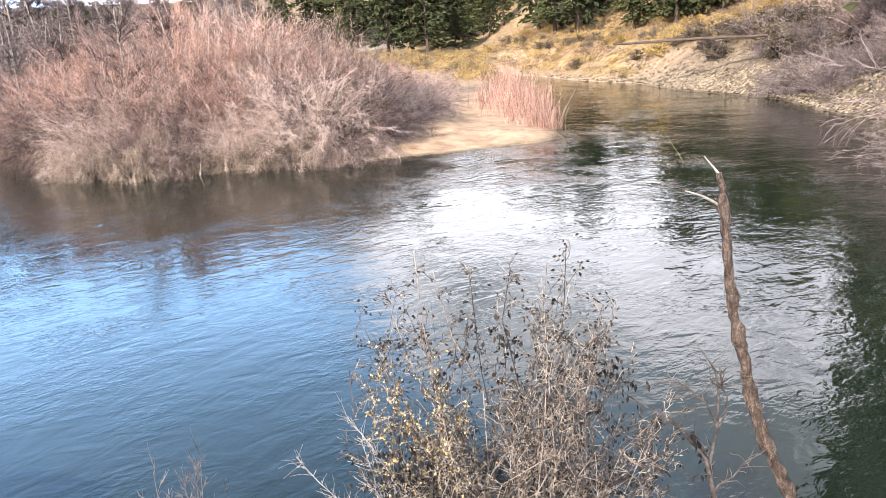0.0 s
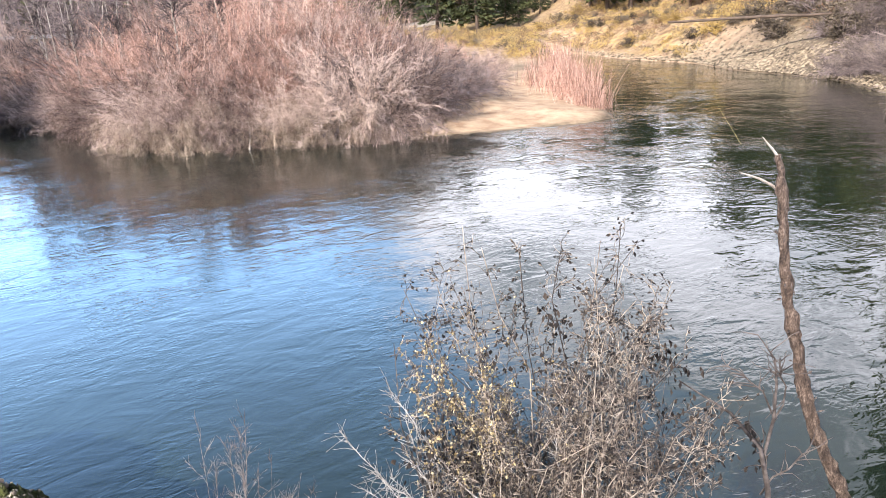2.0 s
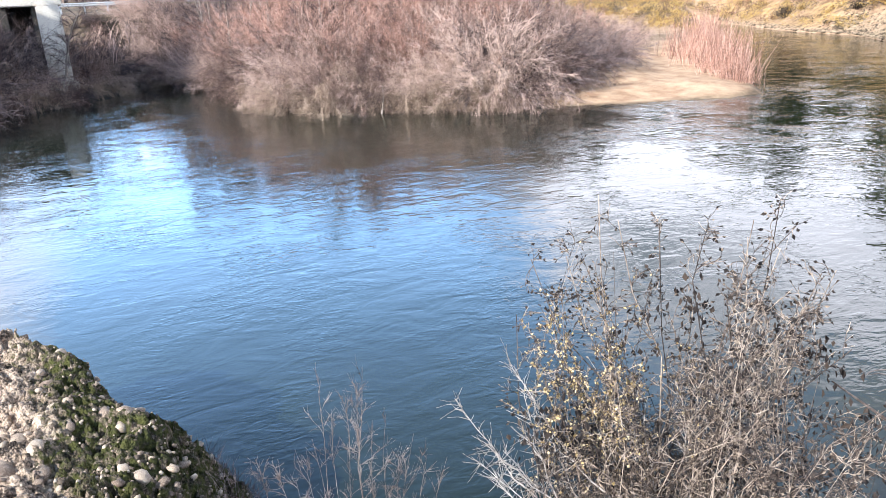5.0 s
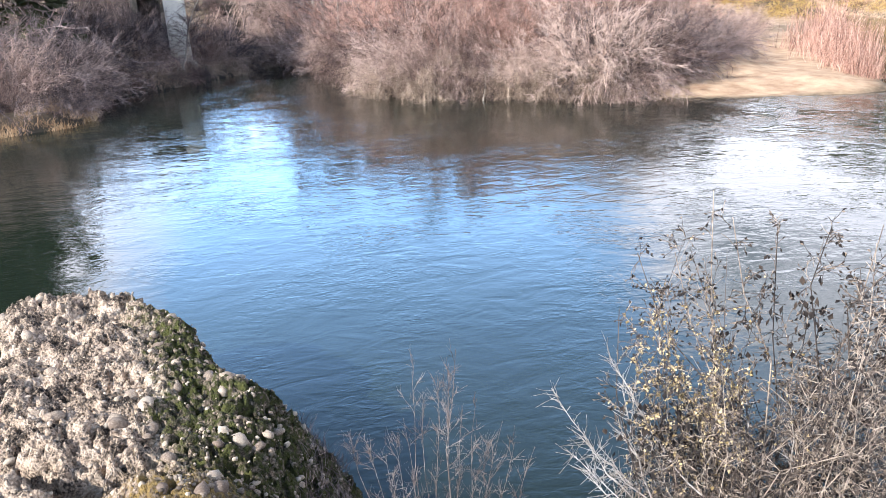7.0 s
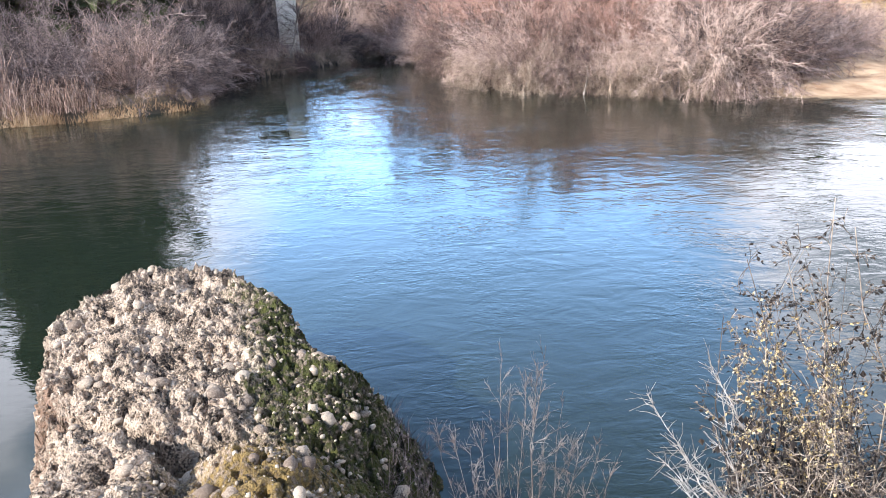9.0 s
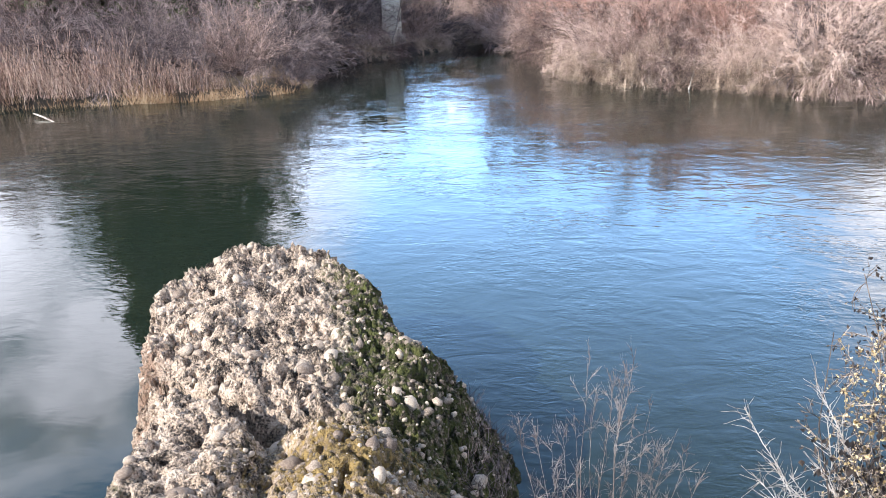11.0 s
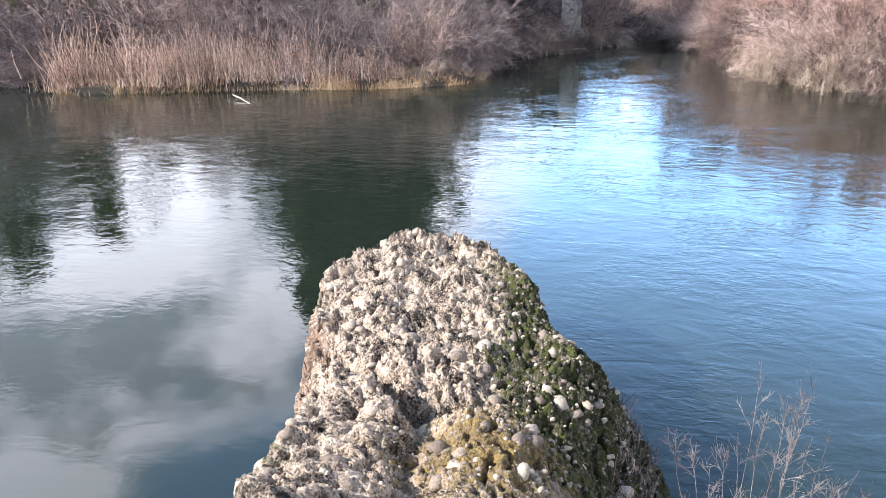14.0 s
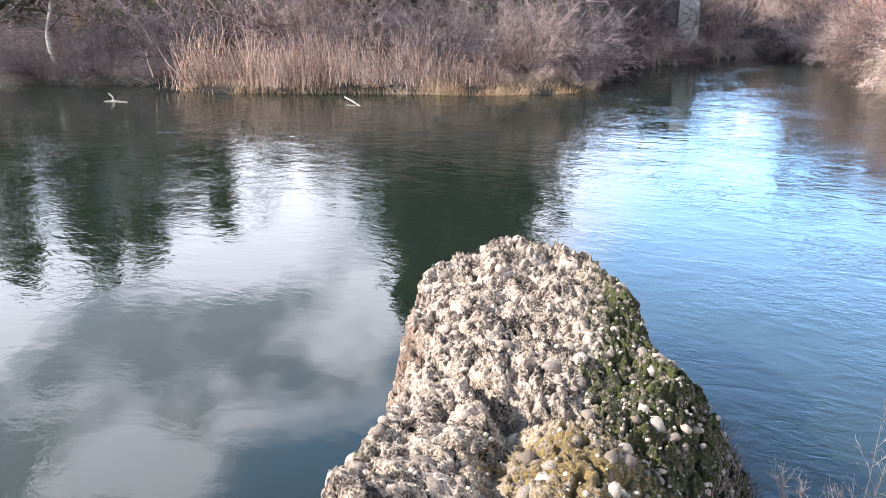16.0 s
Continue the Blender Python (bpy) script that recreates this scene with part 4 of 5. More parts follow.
plant_island()
plant_left_bank()
plant_right_bank()
plant_background()
for proto in (*WILLOWS, *FAR_SHRUBS, *OSIERS, *TREES, *CONIFERS, *SCRUB):
    cleared(proto)


# ---- conglomerate rock ----
ROCK = np.array([(-3.95, 8.95), (-3.4, 9.4), (-2.3, 9.35), (-1.3, 8.8), (-0.7, 7.9), (0.08, 7.0), (0.36, 5.75), (1.0, 4.3), (1.6, 2.6), (1.0, 0.4), (-1.0, 0.4), (-1.8, 1.6), (-2.8, 2.6), (-3.22, 3.5), (-3.34, 4.35), (-3.38, 5.3), (-3.85, 5.95), (-4.22, 6.8), (-4.45, 7.6)], float)


def outline_distance(x, y, poly):
    p = np.stack([x.ravel(), y.ravel()], -1)
    best, inside = np.full(len(p), 1e9), np.zeros(len(p), bool)
    for a, b in zip(poly, np.roll(poly, -1, axis=0)):
        ab = b - a
        s = np.clip(((p - a) @ ab) / (ab @ ab), 0, 1)
        best = np.minimum(best, np.linalg.norm(p - a - s[:, None] * ab, axis=1))
        inside ^= ((a[1] > p[:, 1]) != (b[1] > p[:, 1])) & (p[:, 0] < (b[0] - a[0]) * (p[:, 1] - a[1]) / (b[1] - a[1] + 1e-12) + a[0])
    return np.where(inside, best, -best).reshape(x.shape)


def rock_height(x, y):
    d = outline_distance(x, y, ROCK)
    crease = y - (5.38 + 0.5 * np.clip(-2.35 - x, 0, 3) - 0.1 * (x + 2.0) + 0.05 * np.sin(x * 7))
    top = 1.4 + 0.075 * (y - 5.5)
    lower = 1.5 + 0.12 * np.clip(5.2 - y, 0, 1.2) + 1.0 * np.clip(3.7 - y, 0, 2.2)
    z = np.where(crease > 0, top, lower) - 0.4 * np.exp(-(crease / 0.12) ** 2) * ramp01(-x, 1.25, 1.6) + 0.08 * np.exp(-((crease + 0.3) / 0.16) ** 2)
    side = 1.0 + 0.8 * ramp01(y, 5.4, 6.8) + 2.6 * ramp01(-x - 0.25 * (y - 7), 2.4, 3.2) + 2.4 * ramp01(y, 7.6, 8.5) * ramp01(-x, 1.9, 2.7) + 1.1 * ramp01(y, 7.0, 8.2) * ramp01(-x, 1.0, 1.8)
    flank = d * side - 0.05
    k = 0.3
    h = np.clip(0.5 + 0.5 * (flank - z) / k, 0, 1)
    z = flank * (1 - h) + z * h - k * h * (1 - h)
    return z + 0.09 * bumps(x, y, 0.45, 2.0) + 0.05 * bumps(x, y, 0.17, 4.0)


def build_rock():
    rock = thing("conglomerate_rock", "pale weathered conglomerate rock full of cobbles with a mossy flank", "rock")
    xs, ys = np.arange(-4.9, 1.4, 0.0175), np.arange(1.4, 9.9, 0.0175)
    gx, gy = np.meshgrid(xs, ys)
    z = rock_height(gx, gy)
    flat = list(zip(gx.ravel().tolist(), gy.ravel().tolist(), (z * 1.0).ravel().tolist()))
    rough = np.array([noise.turbulence((a * 7.0, b * 7.0, c * 7.0), 6, True) for a, b, c in flat]).reshape(gx.shape)
    big = np.array([noise.voronoi((a * 11, b * 11, c * 11))[0][0] for a, b, c in flat]).reshape(gx.shape)
    small = np.array([noise.voronoi((a * 27, b * 27, c * 27))[0][0] for a, b, c in flat]).reshape(gx.shape)
    lump = np.array([noise.noise((a * 3.6, b * 3.6, c * 3.6 + 3)) for a, b, c in flat]).reshape(gx.shape)
    stones = 0.03 * np.sqrt(np.clip(1 - (big / 0.5) ** 2, 0, 1)) * ramp01(lump, 0.0, 0.25) + 0.01 * np.sqrt(np.clip(1 - (small / 0.5) ** 2, 0, 1))
    pit = np.array([noise.noise((a * 10, b * 10, c * 10 + 7)) for a, b, c in flat]).reshape(gx.shape)
    fret = np.array([noise.ridged_multi_fractal((a * 7, b * 7, c * 7), 0.9, 2.2, 5, 1.0, 2.0) for a, b, c in flat]).reshape(gx.shape)
    hollow = 0.22 * np.exp(-(((gx + 2.1) / 0.055) ** 2 + ((gy - 6.15) / 0.07) ** 2) ** 2)
    calm = 1 - 0.45 * ramp01(5.5 - gy, 0, 0.6)      # the lower block is worn smoother
    z = np.maximum(z + calm * (0.11 * (rough - 0.6) + 0.08 * lump + stones + 0.022 * (fret - 1.2) - 0.18 * ramp01(pit, 0.14, 0.46) - 0.05 * ramp01(small, 0.55, 0.8)) - hollow - 0.04, -0.7)
    # steep faces are fretted sideways as well
    zy, zx = np.gradient(rock_height(gx, gy), 0.0175)
    steep = np.hypot(zx, zy) + 1e-6
    push = 0.13 * calm * (rough + 0.25 * fret - 0.9) * ramp01(steep, 0.9, 2.4)
    px, py = gx - zx / steep * push, gy - zy / steep * push
    idx = np.arange(gx.size).reshape(gx.shape)
    f = np.stack([idx[:-1, :-1], idx[:-1, 1:], idx[1:, 1:], idx[1:, :-1]], -1).reshape(-1, 4)
    keep = z.ravel()[f].max(axis=1) > -0.6
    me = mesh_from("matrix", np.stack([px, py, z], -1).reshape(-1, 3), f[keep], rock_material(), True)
    flank = ramp01(gx + 0.25 * (gy - 6) - 0.5 * np.clip(5.6 - gy, 0, 2) + 0.14 * bumps(gx, gy, 0.3), -1.8, -1.1) * ramp01(gy, 4.3, 5.0)
    ochre = np.exp(-(((gx + 1.25) / 0.6) ** 2 + ((gy - 4.7) / 0.55) ** 2)) * 1.25
    rust = np.exp(-(((gx + 3.7) / 0.3) ** 2 + ((gy - 6.3) / 0.4) ** 2)) * 0.9
    edge = np.exp(-(((gx + 3.0) / 0.3) ** 2 + ((gy - 4.0) / 0.3) ** 2)) * 0.6
    for name, w in (("moss", np.maximum(0.96 * flank, edge)), ("ochre", ochre), ("rust", rust)):
        at = me.attributes.new(name, "FLOAT", "POINT")
        at.data.foreach_set("value", w.ravel().astype(np.float32))
    body = part("matrix", me, rock)

    def surface_z(x, y):
        return float(z[int((y - ys[0]) / 0.0175), int((x - xs[0]) / 0.0175)])

    shapes = []
    for s in range(7):
        bm = bmesh.new()
        bmesh.ops.create_icosphere(bm, subdivisions=2, radius=1.0)
        for v in bm.verts:
            v.co *= 1 + 0.4 * noise.noise(v.co * 1.3 + Vector((s * 3.1, 0, 0)))
            v.co.z *= 0.68
            v.co.x *= 1.25
        me = bpy.data.meshes.new("cobble")
        bm.to_mesh(me)
        bm.free()
        for p in me.polygons:
            p.use_smooth = True
        me.materials.append(M_COBBLE)
        shapes.append(me)
    r = np.random.default_rng(5)
    count = 0
    while count < 290:
        x, y = r.uniform(-4.2, 0.0), r.uniform(3.3, 9.1)
        if x < -1.9 + 0.25 * (6 - y) and r.random() < 0.45:
            continue
        top = surface_z(x, y)
        if top < 0.12:
            continue
        size = 0.026 + 0.055 * r.random() ** 3
        part("cobble", shapes[r.integers(7)], body, at=pose(x, y, top + 0.004 - size * 0.3, r.uniform(-35, 35), r.uniform(-35, 35), r.uniform(0, 360)) @ Matrix.Scale(size, 4))
        count += 1
    for x, y, size in ((-2.0, 4.25, 0.12), (-2.28, 4.12, 0.13), (-3.25, 6.49, 0.09), (-3.6, 6.75, 0.09), (-1.8, 6.58, 0.08), (-1.7, 6.38, 0.085), (-1.94, 8.1, 0.095), (-3.13, 8.2, 0.07), (-2.88, 7.3, 0.08), (-1.43, 5.25, 0.09), (-1.18, 5.85, 0.08), (-1.43, 5.64, 0.075), (-2.82, 5.55, 0.085), (-2.5, 7.5, 0.07), (-0.7, 5.9, 0.06)):
        part("cobble", shapes[r.integers(7)], body, at=pose(x, y, surface_z(x, y) - 0.35 * size, r.uniform(-20, 20), 10, r.uniform(0, 360)) @ Matrix.Scale(size * 0.85, 4))
    # small gravel, too many to count
    bm = bmesh.new()
    bmesh.ops.create_icosphere(bm, subdivisions=1, radius=1.0)
    v0 = np.array([v.co for v in bm.verts])
    f0 = np.array([[v.index for v in f.verts] for f in bm.faces])
    bm.free()
    n = 1700
    gx2, gy2 = np.concatenate([r.uniform(-4.3, 0.2, n), r.uniform(-1.6, 0.1, 700)]), np.concatenate([r.uniform(3.2, 9.2, n), r.uniform(4.6, 8.4, 700)])
    gz = z[((gy2 - ys[0]) / 0.0175).astype(int), ((gx2 - xs[0]) / 0.0175).astype(int)]
    ok = (gz > 0.05) & (np.abs(gy2 - (5.38 + 0.5 * np.clip(-2.35 - gx2, 0, 3) - 0.1 * (gx2 + 2.0))) > 0.14)
    c = np.stack([gx2, gy2, gz - 0.004], 1)[ok]
    sz = (0.009 + 0.022 * r.random(len(c)) ** 2)[:, None] * r.uniform(0.6, 1.4, (len(c), 3))
    jit = 1 + r.normal(0, 0.12, (len(c), len(v0), 1))
    v = c[:, None] + v0[None] * sz[:, None] * jit
    f = f0[None] + (np.arange(len(c)) * len(v0))[:, None, None]
    g = part("gravel", mesh_from("gravel", v.reshape(-1, 3), f.reshape(-1, 3), M_PEBBLE, True), rock, "small pale pebbles set in the rock")
    tagged(g, kind="stuff")


# ---- near plants ----
def build_snag():
    """A broken dead trunk that leans over the water, with two stubs."""
    snag = thing("dead_snag", "broken leaning dead trunk with peeling brown bark", "dead tree")
    ctrl = np.array([(5.7, 2.3, -0.9), (5.26, 3.01, 1.08), (5.12, 3.24, 1.6), (5.04, 3.37, 2.15), (4.97, 3.46, 2.63), (4.93, 3.52, 3.01), (4.9, 3.57, 3.63), (4.86, 3.61, 3.92)])
    t = np.linspace(0, len(ctrl) - 1, 60)
    p = np.stack([np.interp(t, np.arange(len(ctrl)), ctrl[:, k]) for k in range(3)], 1)
    p[1:-1] = (p[:-2] + p[1:-1] * 2 + p[2:]) / 4
    rad = np.interp(t, np.arange(len(ctrl)), [0.072, 0.058, 0.052, 0.048, 0.046, 0.043, 0.04, 0.022])
    v, f = tubes(p[None], rad[None], 20)
    c = np.repeat(p, 20, axis=0)
    k = np.array([noise.turbulence((float(a[0]) * 16, float(a[1]) * 16, float(a[2]) * 5.0), 5, True) * 1.1 + 0.25 * noise.noise((float(a[0]) * 3, float(a[1]) * 3, float(a[2]) * 4)) for a in v])
    knot = sum(0.28 * np.exp(-((v[:, 2] - h) / 0.05) ** 2) for h in (3.35, 2.62, 2.5, 1.92, 1.2, 3.62))
    v = c + (v - c) * (0.42 + 0.95 * k + knot)[:, None]
    trunk = part("trunk", mesh_from("trunk", v, f, M_SNAG, True), snag)
    r = np.random.default_rng(6)
    pick = r.integers(len(v), size=34)
    pick = pick[(v[pick, 2] > 0.8) & (v[pick, 2] < 3.8)]
    for i in pick:
        out = v[i] - c[i]
        card = leaf_cards(r, v[i][None], (out * 6 + [0, 0, -1.0 + 2 * r.random()])[None], np.array([r.uniform(0.03, 0.075)]), np.array([r.uniform(0.006, 0.014)]))
        part("bark_flake", mesh_from("bark_flake", *card, M_TWIG_DARK), trunk)
    stub = np.array([[(4.9, 3.58, 3.62), (4.85, 3.64, 3.68), (4.79, 3.71, 3.73), (4.71, 3.81, 3.77)]])
    part("branch_stub", mesh_from("branch_stub", *tubes(stub, np.array([[0.014, 0.011, 0.009, 0.004]]), 8), M_DRIFT, True), trunk, "bare pale branch stub")
    top = np.array([[(4.86, 3.61, 3.9), (4.84, 3.65, 3.96), (4.82, 3.68, 4.0), (4.795, 3.71, 4.05)]])
    part("top_spike", mesh_from("top_spike", *tubes(top, np.array([[0.011, 0.008, 0.006, 0.003]]), 8), M_DRIFT, True), trunk, "pale splintered tip")


def polar(az, el, dist):
    """A place seen from the bank at an azimuth (to the left), elevation and ground distance."""
    a, e = radians(az), radians(el)
    return np.array([0.06 - math.sin(a) * dist, 0.05 + math.cos(a) * dist, 4.98 + math.tan(e) * dist])


def build_bush():
    """The lichen-grown bush on the near bank."""
    r = np.random.default_rng(77)
    bush = thing("lichen_bush", "twiggy near bush with yellow lichen and a few withered dark leaves", "shrub")
    root, node = polar(-37, -52, 1.55), polar(-35.5, -40, 1.6)
    n = 120
    tips = np.array([polar(a, e, dd) for a, e, dd in zip(r.uniform(-53, -25, n), r.uniform(-40, -26, n), r.uniform(1.45, 2.1, n))])
    lead = np.array([polar(a, e, 1.8) for a, e in ((-30.0, -15.2), (-31.5, -17.0), (-34.6, -17.2), (-38.1, -17.0), (-42.8, -15.2), (-44.0, -16.8), (-46.9, -19.5), (-24.8, -20.0), (-27.6, -19.8), (-26.0, -22.2), (-45.6, -21.2), (-41.2, -16.6), (-23.6, -24.2), (-48.6, -24.6))])
    more = np.array([polar(a, e, dd) for a, e, dd in zip(np.concatenate([r.normal(-31, 1.5, 9), r.normal(-42, 2.0, 16), r.normal(-26.5, 1.3, 4), r.normal(-46, 1.5, 8), r.uniform(-46, -29, 20)]), np.concatenate([r.uniform(-23, -17.5, 9), r.uniform(-24, -17, 16), r.uniform(-26, -22, 4), r.uniform(-27, -21, 8), r.uniform(-29, -23, 20)]), r.uniform(1.6, 1.95, 57))])
    low = np.array([polar(a, e, dd) for a, e, dd in zip(r.normal(-27.6, 1.6, 16), r.normal(-34.5, 1.8, 16), r.uniform(1.6, 1.8, 16))])
    tips = np.concatenate([lead, more, low, tips])
    n = len(tips)
    base = root + r.normal(0, 0.1, (n, 3)) * [1, 1, 0.3] - [0, 0, 0.3]
    s = np.linspace(0, 1, 9)
    mid = node + r.normal(0, 0.09, (n, 3))
    p1 = ((1 - s) ** 2)[None, :, None] * base[:, None] + (2 * s * (1 - s))[None, :, None] * mid[:, None] + (s**2)[None, :, None] * tips[:, None]
    crook = np.cumsum(r.normal(0, 0.042, (n, 9, 3)), axis=1)
    p1 += crook - crook[:, :1] - s[None, :, None] * (crook[:, -1:] - crook[:, :1])
    s1 = tubes(p1, np.linspace(0.004, 0.001, 9)[None] * np.where(np.arange(n) < 14, 1.0, r.uniform(0.3, 0.85, n))[:, None], 5)
    b2, d2, f2 = along(r, p1, 0.35, 1.0, 23)
    p2 = grow(r, b2, d2 * 0.8 + r.normal(0, 0.7, b2.shape), r.uniform(0.03, 0.13, len(b2)) * (1.2 - 0.6 * f2), 4, 0.3)
    s2 = tubes(p2, np.linspace(0.001, 0.0006, 5)[None] * r.uniform(0.7, 1.2, (len(b2), 1)), 4)
    b3, d3, _ = along(r, p2, 0.15, 1, 6)
    p3 = grow(r, b3, d3 + r.normal(0, 0.7, b3.shape), r.uniform(0.01, 0.04, len(b3)), 2, 0.2)
    s3 = tubes(p3, np.repeat([[0.00075, 0.00065, 0.00045]], len(b3), 0), 3)
    tagged(part("stool", mesh_from("stool", *s1, M_BUSH, True), bush), kind="stuff")
    tagged(part("crown", mesh_from("crown", *joined(s2, s3), M_BUSH), bush), kind="stuff")
    # withered leaves hang on the outer twigs
    b, d, _ = along(r, p3, 0.6, 1, 1)
    az = np.degrees(np.arctan2(b[:, 0], b[:, 1]))
    high = np.degrees(np.arctan2(b[:, 2] - 4.98, np.hypot(b[:, 0], b[:, 1])))
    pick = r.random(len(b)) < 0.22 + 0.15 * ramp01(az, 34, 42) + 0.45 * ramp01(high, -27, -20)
    c = leaf_cards(r, b[pick], d[pick] + [0, 0, -0.5] + r.normal(0, 0.4, d[pick].shape), r.uniform(0.008, 0.016, pick.sum()), r.uniform(0.0024, 0.0046, pick.sum()))
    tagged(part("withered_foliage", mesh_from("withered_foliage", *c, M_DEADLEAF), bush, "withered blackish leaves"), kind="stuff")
    spots = [(-37.3, -22.7, 1.8, 1.0, 30), (-27.0, -32.6, 1.62, 1.6, 130), (-28.6, -34.0, 1.6, 1.4, 60), (-47.0, -25.0, 1.85, 1.2, 40), (-49.4, -30.5, 1.85, 1.5, 60), (-44.5, -29.0, 1.8, 1.8, 40), (-46.5, -33.0, 1.8, 1.7, 50), (-34.5, -25.5, 1.75, 1.6, 25)]
    hang = np.concatenate([[polar(r.normal(a, w), r.normal(e, w), r.normal(dd, 0.05)) for _ in range(m)] for a, e, dd, w, m in spots])
    near = np.array([b[np.argmin(((b - h) ** 2).sum(1))] for h in hang])
    near = np.where(np.linalg.norm(near - hang, axis=1, keepdims=True) < 0.07, hang, near)
    c = leaf_cards(r, near, r.normal(0, 0.3, near.shape) + [0, 0, -1], r.uniform(0.014, 0.026, len(near)), r.uniform(0.004, 0.0075, len(near)))
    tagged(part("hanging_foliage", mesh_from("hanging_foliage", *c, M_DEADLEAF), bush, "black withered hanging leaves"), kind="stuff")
    pick = r.random(len(b)) < 0.6
    c = leaf_cards(r, b[pick], d[pick] + r.normal(0, 0.4, d[pick].shape), r.uniform(0.006, 0.012, pick.sum()), r.uniform(0.0016, 0.0034, pick.sum()))
    tagged(part("bud_growth", mesh_from("bud_growth", *c, M_SEED), bush, "tan buds and seed husks"), kind="stuff")
    b, d, _ = along(r, p2, 0.1, 0.9, 12)
    az = np.degrees(np.arctan2(b[:, 0], b[:, 1]))
    el = np.degrees(np.arctan2(b[:, 2] - 4.98, np.hypot(b[:, 0], b[:, 1])))
    pick = r.random(len(b)) < 0.95 * np.exp(-((az - 29.5) / 5.0) ** 2 - ((el + 28) / 4.5) ** 2)
    c = leaf_cards(r, b[pick], r.normal(0, 1, (pick.sum(), 3)), r.uniform(0.005, 0.011, pick.sum()), r.uniform(0.0022, 0.0045, pick.sum()))
    tagged(part("lichen", mesh_from("lichen", *c, M_YELLOWLEAF), bush, "yellow lichen tufts on twigs"), kind="stuff")
    # long bleached shoots stand out of its flank
    for a, e, a0, e0 in ((-18.0, -30.5, -29.0, -39), (-23.9, -29.3, -28.0, -39), (-25.1, -29.7, -30.5, -39), (-22.6, -27.0, -31.0, -37), (-34.0, -31.0, -38.0, -41), (-20.5, -33.5, -30.0, -40), (-19.8, -34.6, -31.0, -41), (-21.4, -36.0, -32.0, -42), (-22.4, -34.4, -33.0, -41), (-24.2, -33.2, -34.0, -41), (-41.0, -30.0, -43.0, -42), (-37.0, -28.5, -40.0, -42)):
        ends = np.stack([polar(a0, e0, 1.55), polar((a + a0) / 2 + 0.8, (e + e0) / 2 - 0.6, 1.62), polar(a, e, 1.7)])
        u = np.linspace(0, 1, 10)
        q = ((1 - u) ** 2)[:, None] * ends[0] + (2 * u * (1 - u))[:, None] * ends[1] + (u**2)[:, None] * ends[2] + r.normal(0, 0.004, (10, 3))
        b, d, _ = along(r, q[None], 0.25, 1, 44)
        spur = grow(r, b, d * 0.7 + r.normal(0, 0.6, b.shape), r.uniform(0.01, 0.07, len(b)), 2, 0.2)
        part("shoot", mesh_from("shoot", *joined(tubes(q[None], np.linspace(0.0022, 0.0009, 10)[None], 5), tubes(spur, np.repeat([[0.001, 0.0007, 0.0005]], len(b), 0), 3)), M_SHOOT, True), bush, "bleached bare shoot")
    # the dark bare branch beside it
    side = thing("bare_branch", "dark bare branch with hanging withered leaves beside the bush", "branch")
    runs = (((-57.0, -46), (-55.5, -33.2), (-54.2, -30.7), (-52.0, -28.9), (-47.7, -26.9)), ((-54.6, -31.4), (-55.0, -28.6), (-55.1, -26.4), (-54.6, -24.6), (-53.4, -22.9)),
            ((-54.9, -28.3), (-54.2, -27.2), (-53.4, -26.4), (-52.4, -25.7), (-51.0, -25.4)), ((-55.1, -28.8), (-55.5, -27.6), (-55.7, -26.4), (-55.6, -25.4), (-55.2, -24.6)), ((-54.6, -34.0), (-55.6, -32.4), (-56.6, -31.5), (-57.6, -30.7), (-58.6, -30.0)))
    p = np.array([[polar(a, e, 1.95) for a, e in run] for run in runs])
    p[:, 1:-1] += r.normal(0, 0.006, (5, 3, 3))
    q1 = tubes(p, np.array([[0.011, 0.0085, 0.0065, 0.0045, 0.002], [0.0055, 0.0045, 0.0036, 0.0026, 0.0012], [0.003, 0.0026, 0.0022, 0.0018, 0.001], [0.003, 0.0026, 0.0022, 0.0018, 0.001], [0.003, 0.0028, 0.0024, 0.002, 0.001]]), 6)
    b2, d2, _ = along(r, p, 0.2, 1, 13)
    p2 = grow(r, b2, d2 + r.normal(0, 0.7, b2.shape), r.uniform(0.02, 0.11, len(b2)), 4, 0.24)
    part("stem", mesh_from("stem", *q1, M_TWIG_DARK, True), side)
    for one in p2:
        part("twig", mesh_from("twig", *tubes(one[None], np.linspace(0.0018, 0.0007, 5)[None], 4), M_TWIG_DARK), side)
    b, d, _ = along(r, p2[:13], 0.3, 1, 3)
    c = leaf_cards(r, b, r.normal(0, 0.3, b.shape) + [0, 0, -1], r.uniform(0.014, 0.028, len(b)), r.uniform(0.004, 0.008, len(b)))
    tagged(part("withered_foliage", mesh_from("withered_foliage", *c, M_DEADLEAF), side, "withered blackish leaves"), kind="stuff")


M_SAPLING = surface("sapling_bark", [(0.05, 0.036, 0.031), (0.15, 0.112, 0.098), (0.32, 0.265, 0.235)], 6, 50, bump=0.2, depth=0.004)


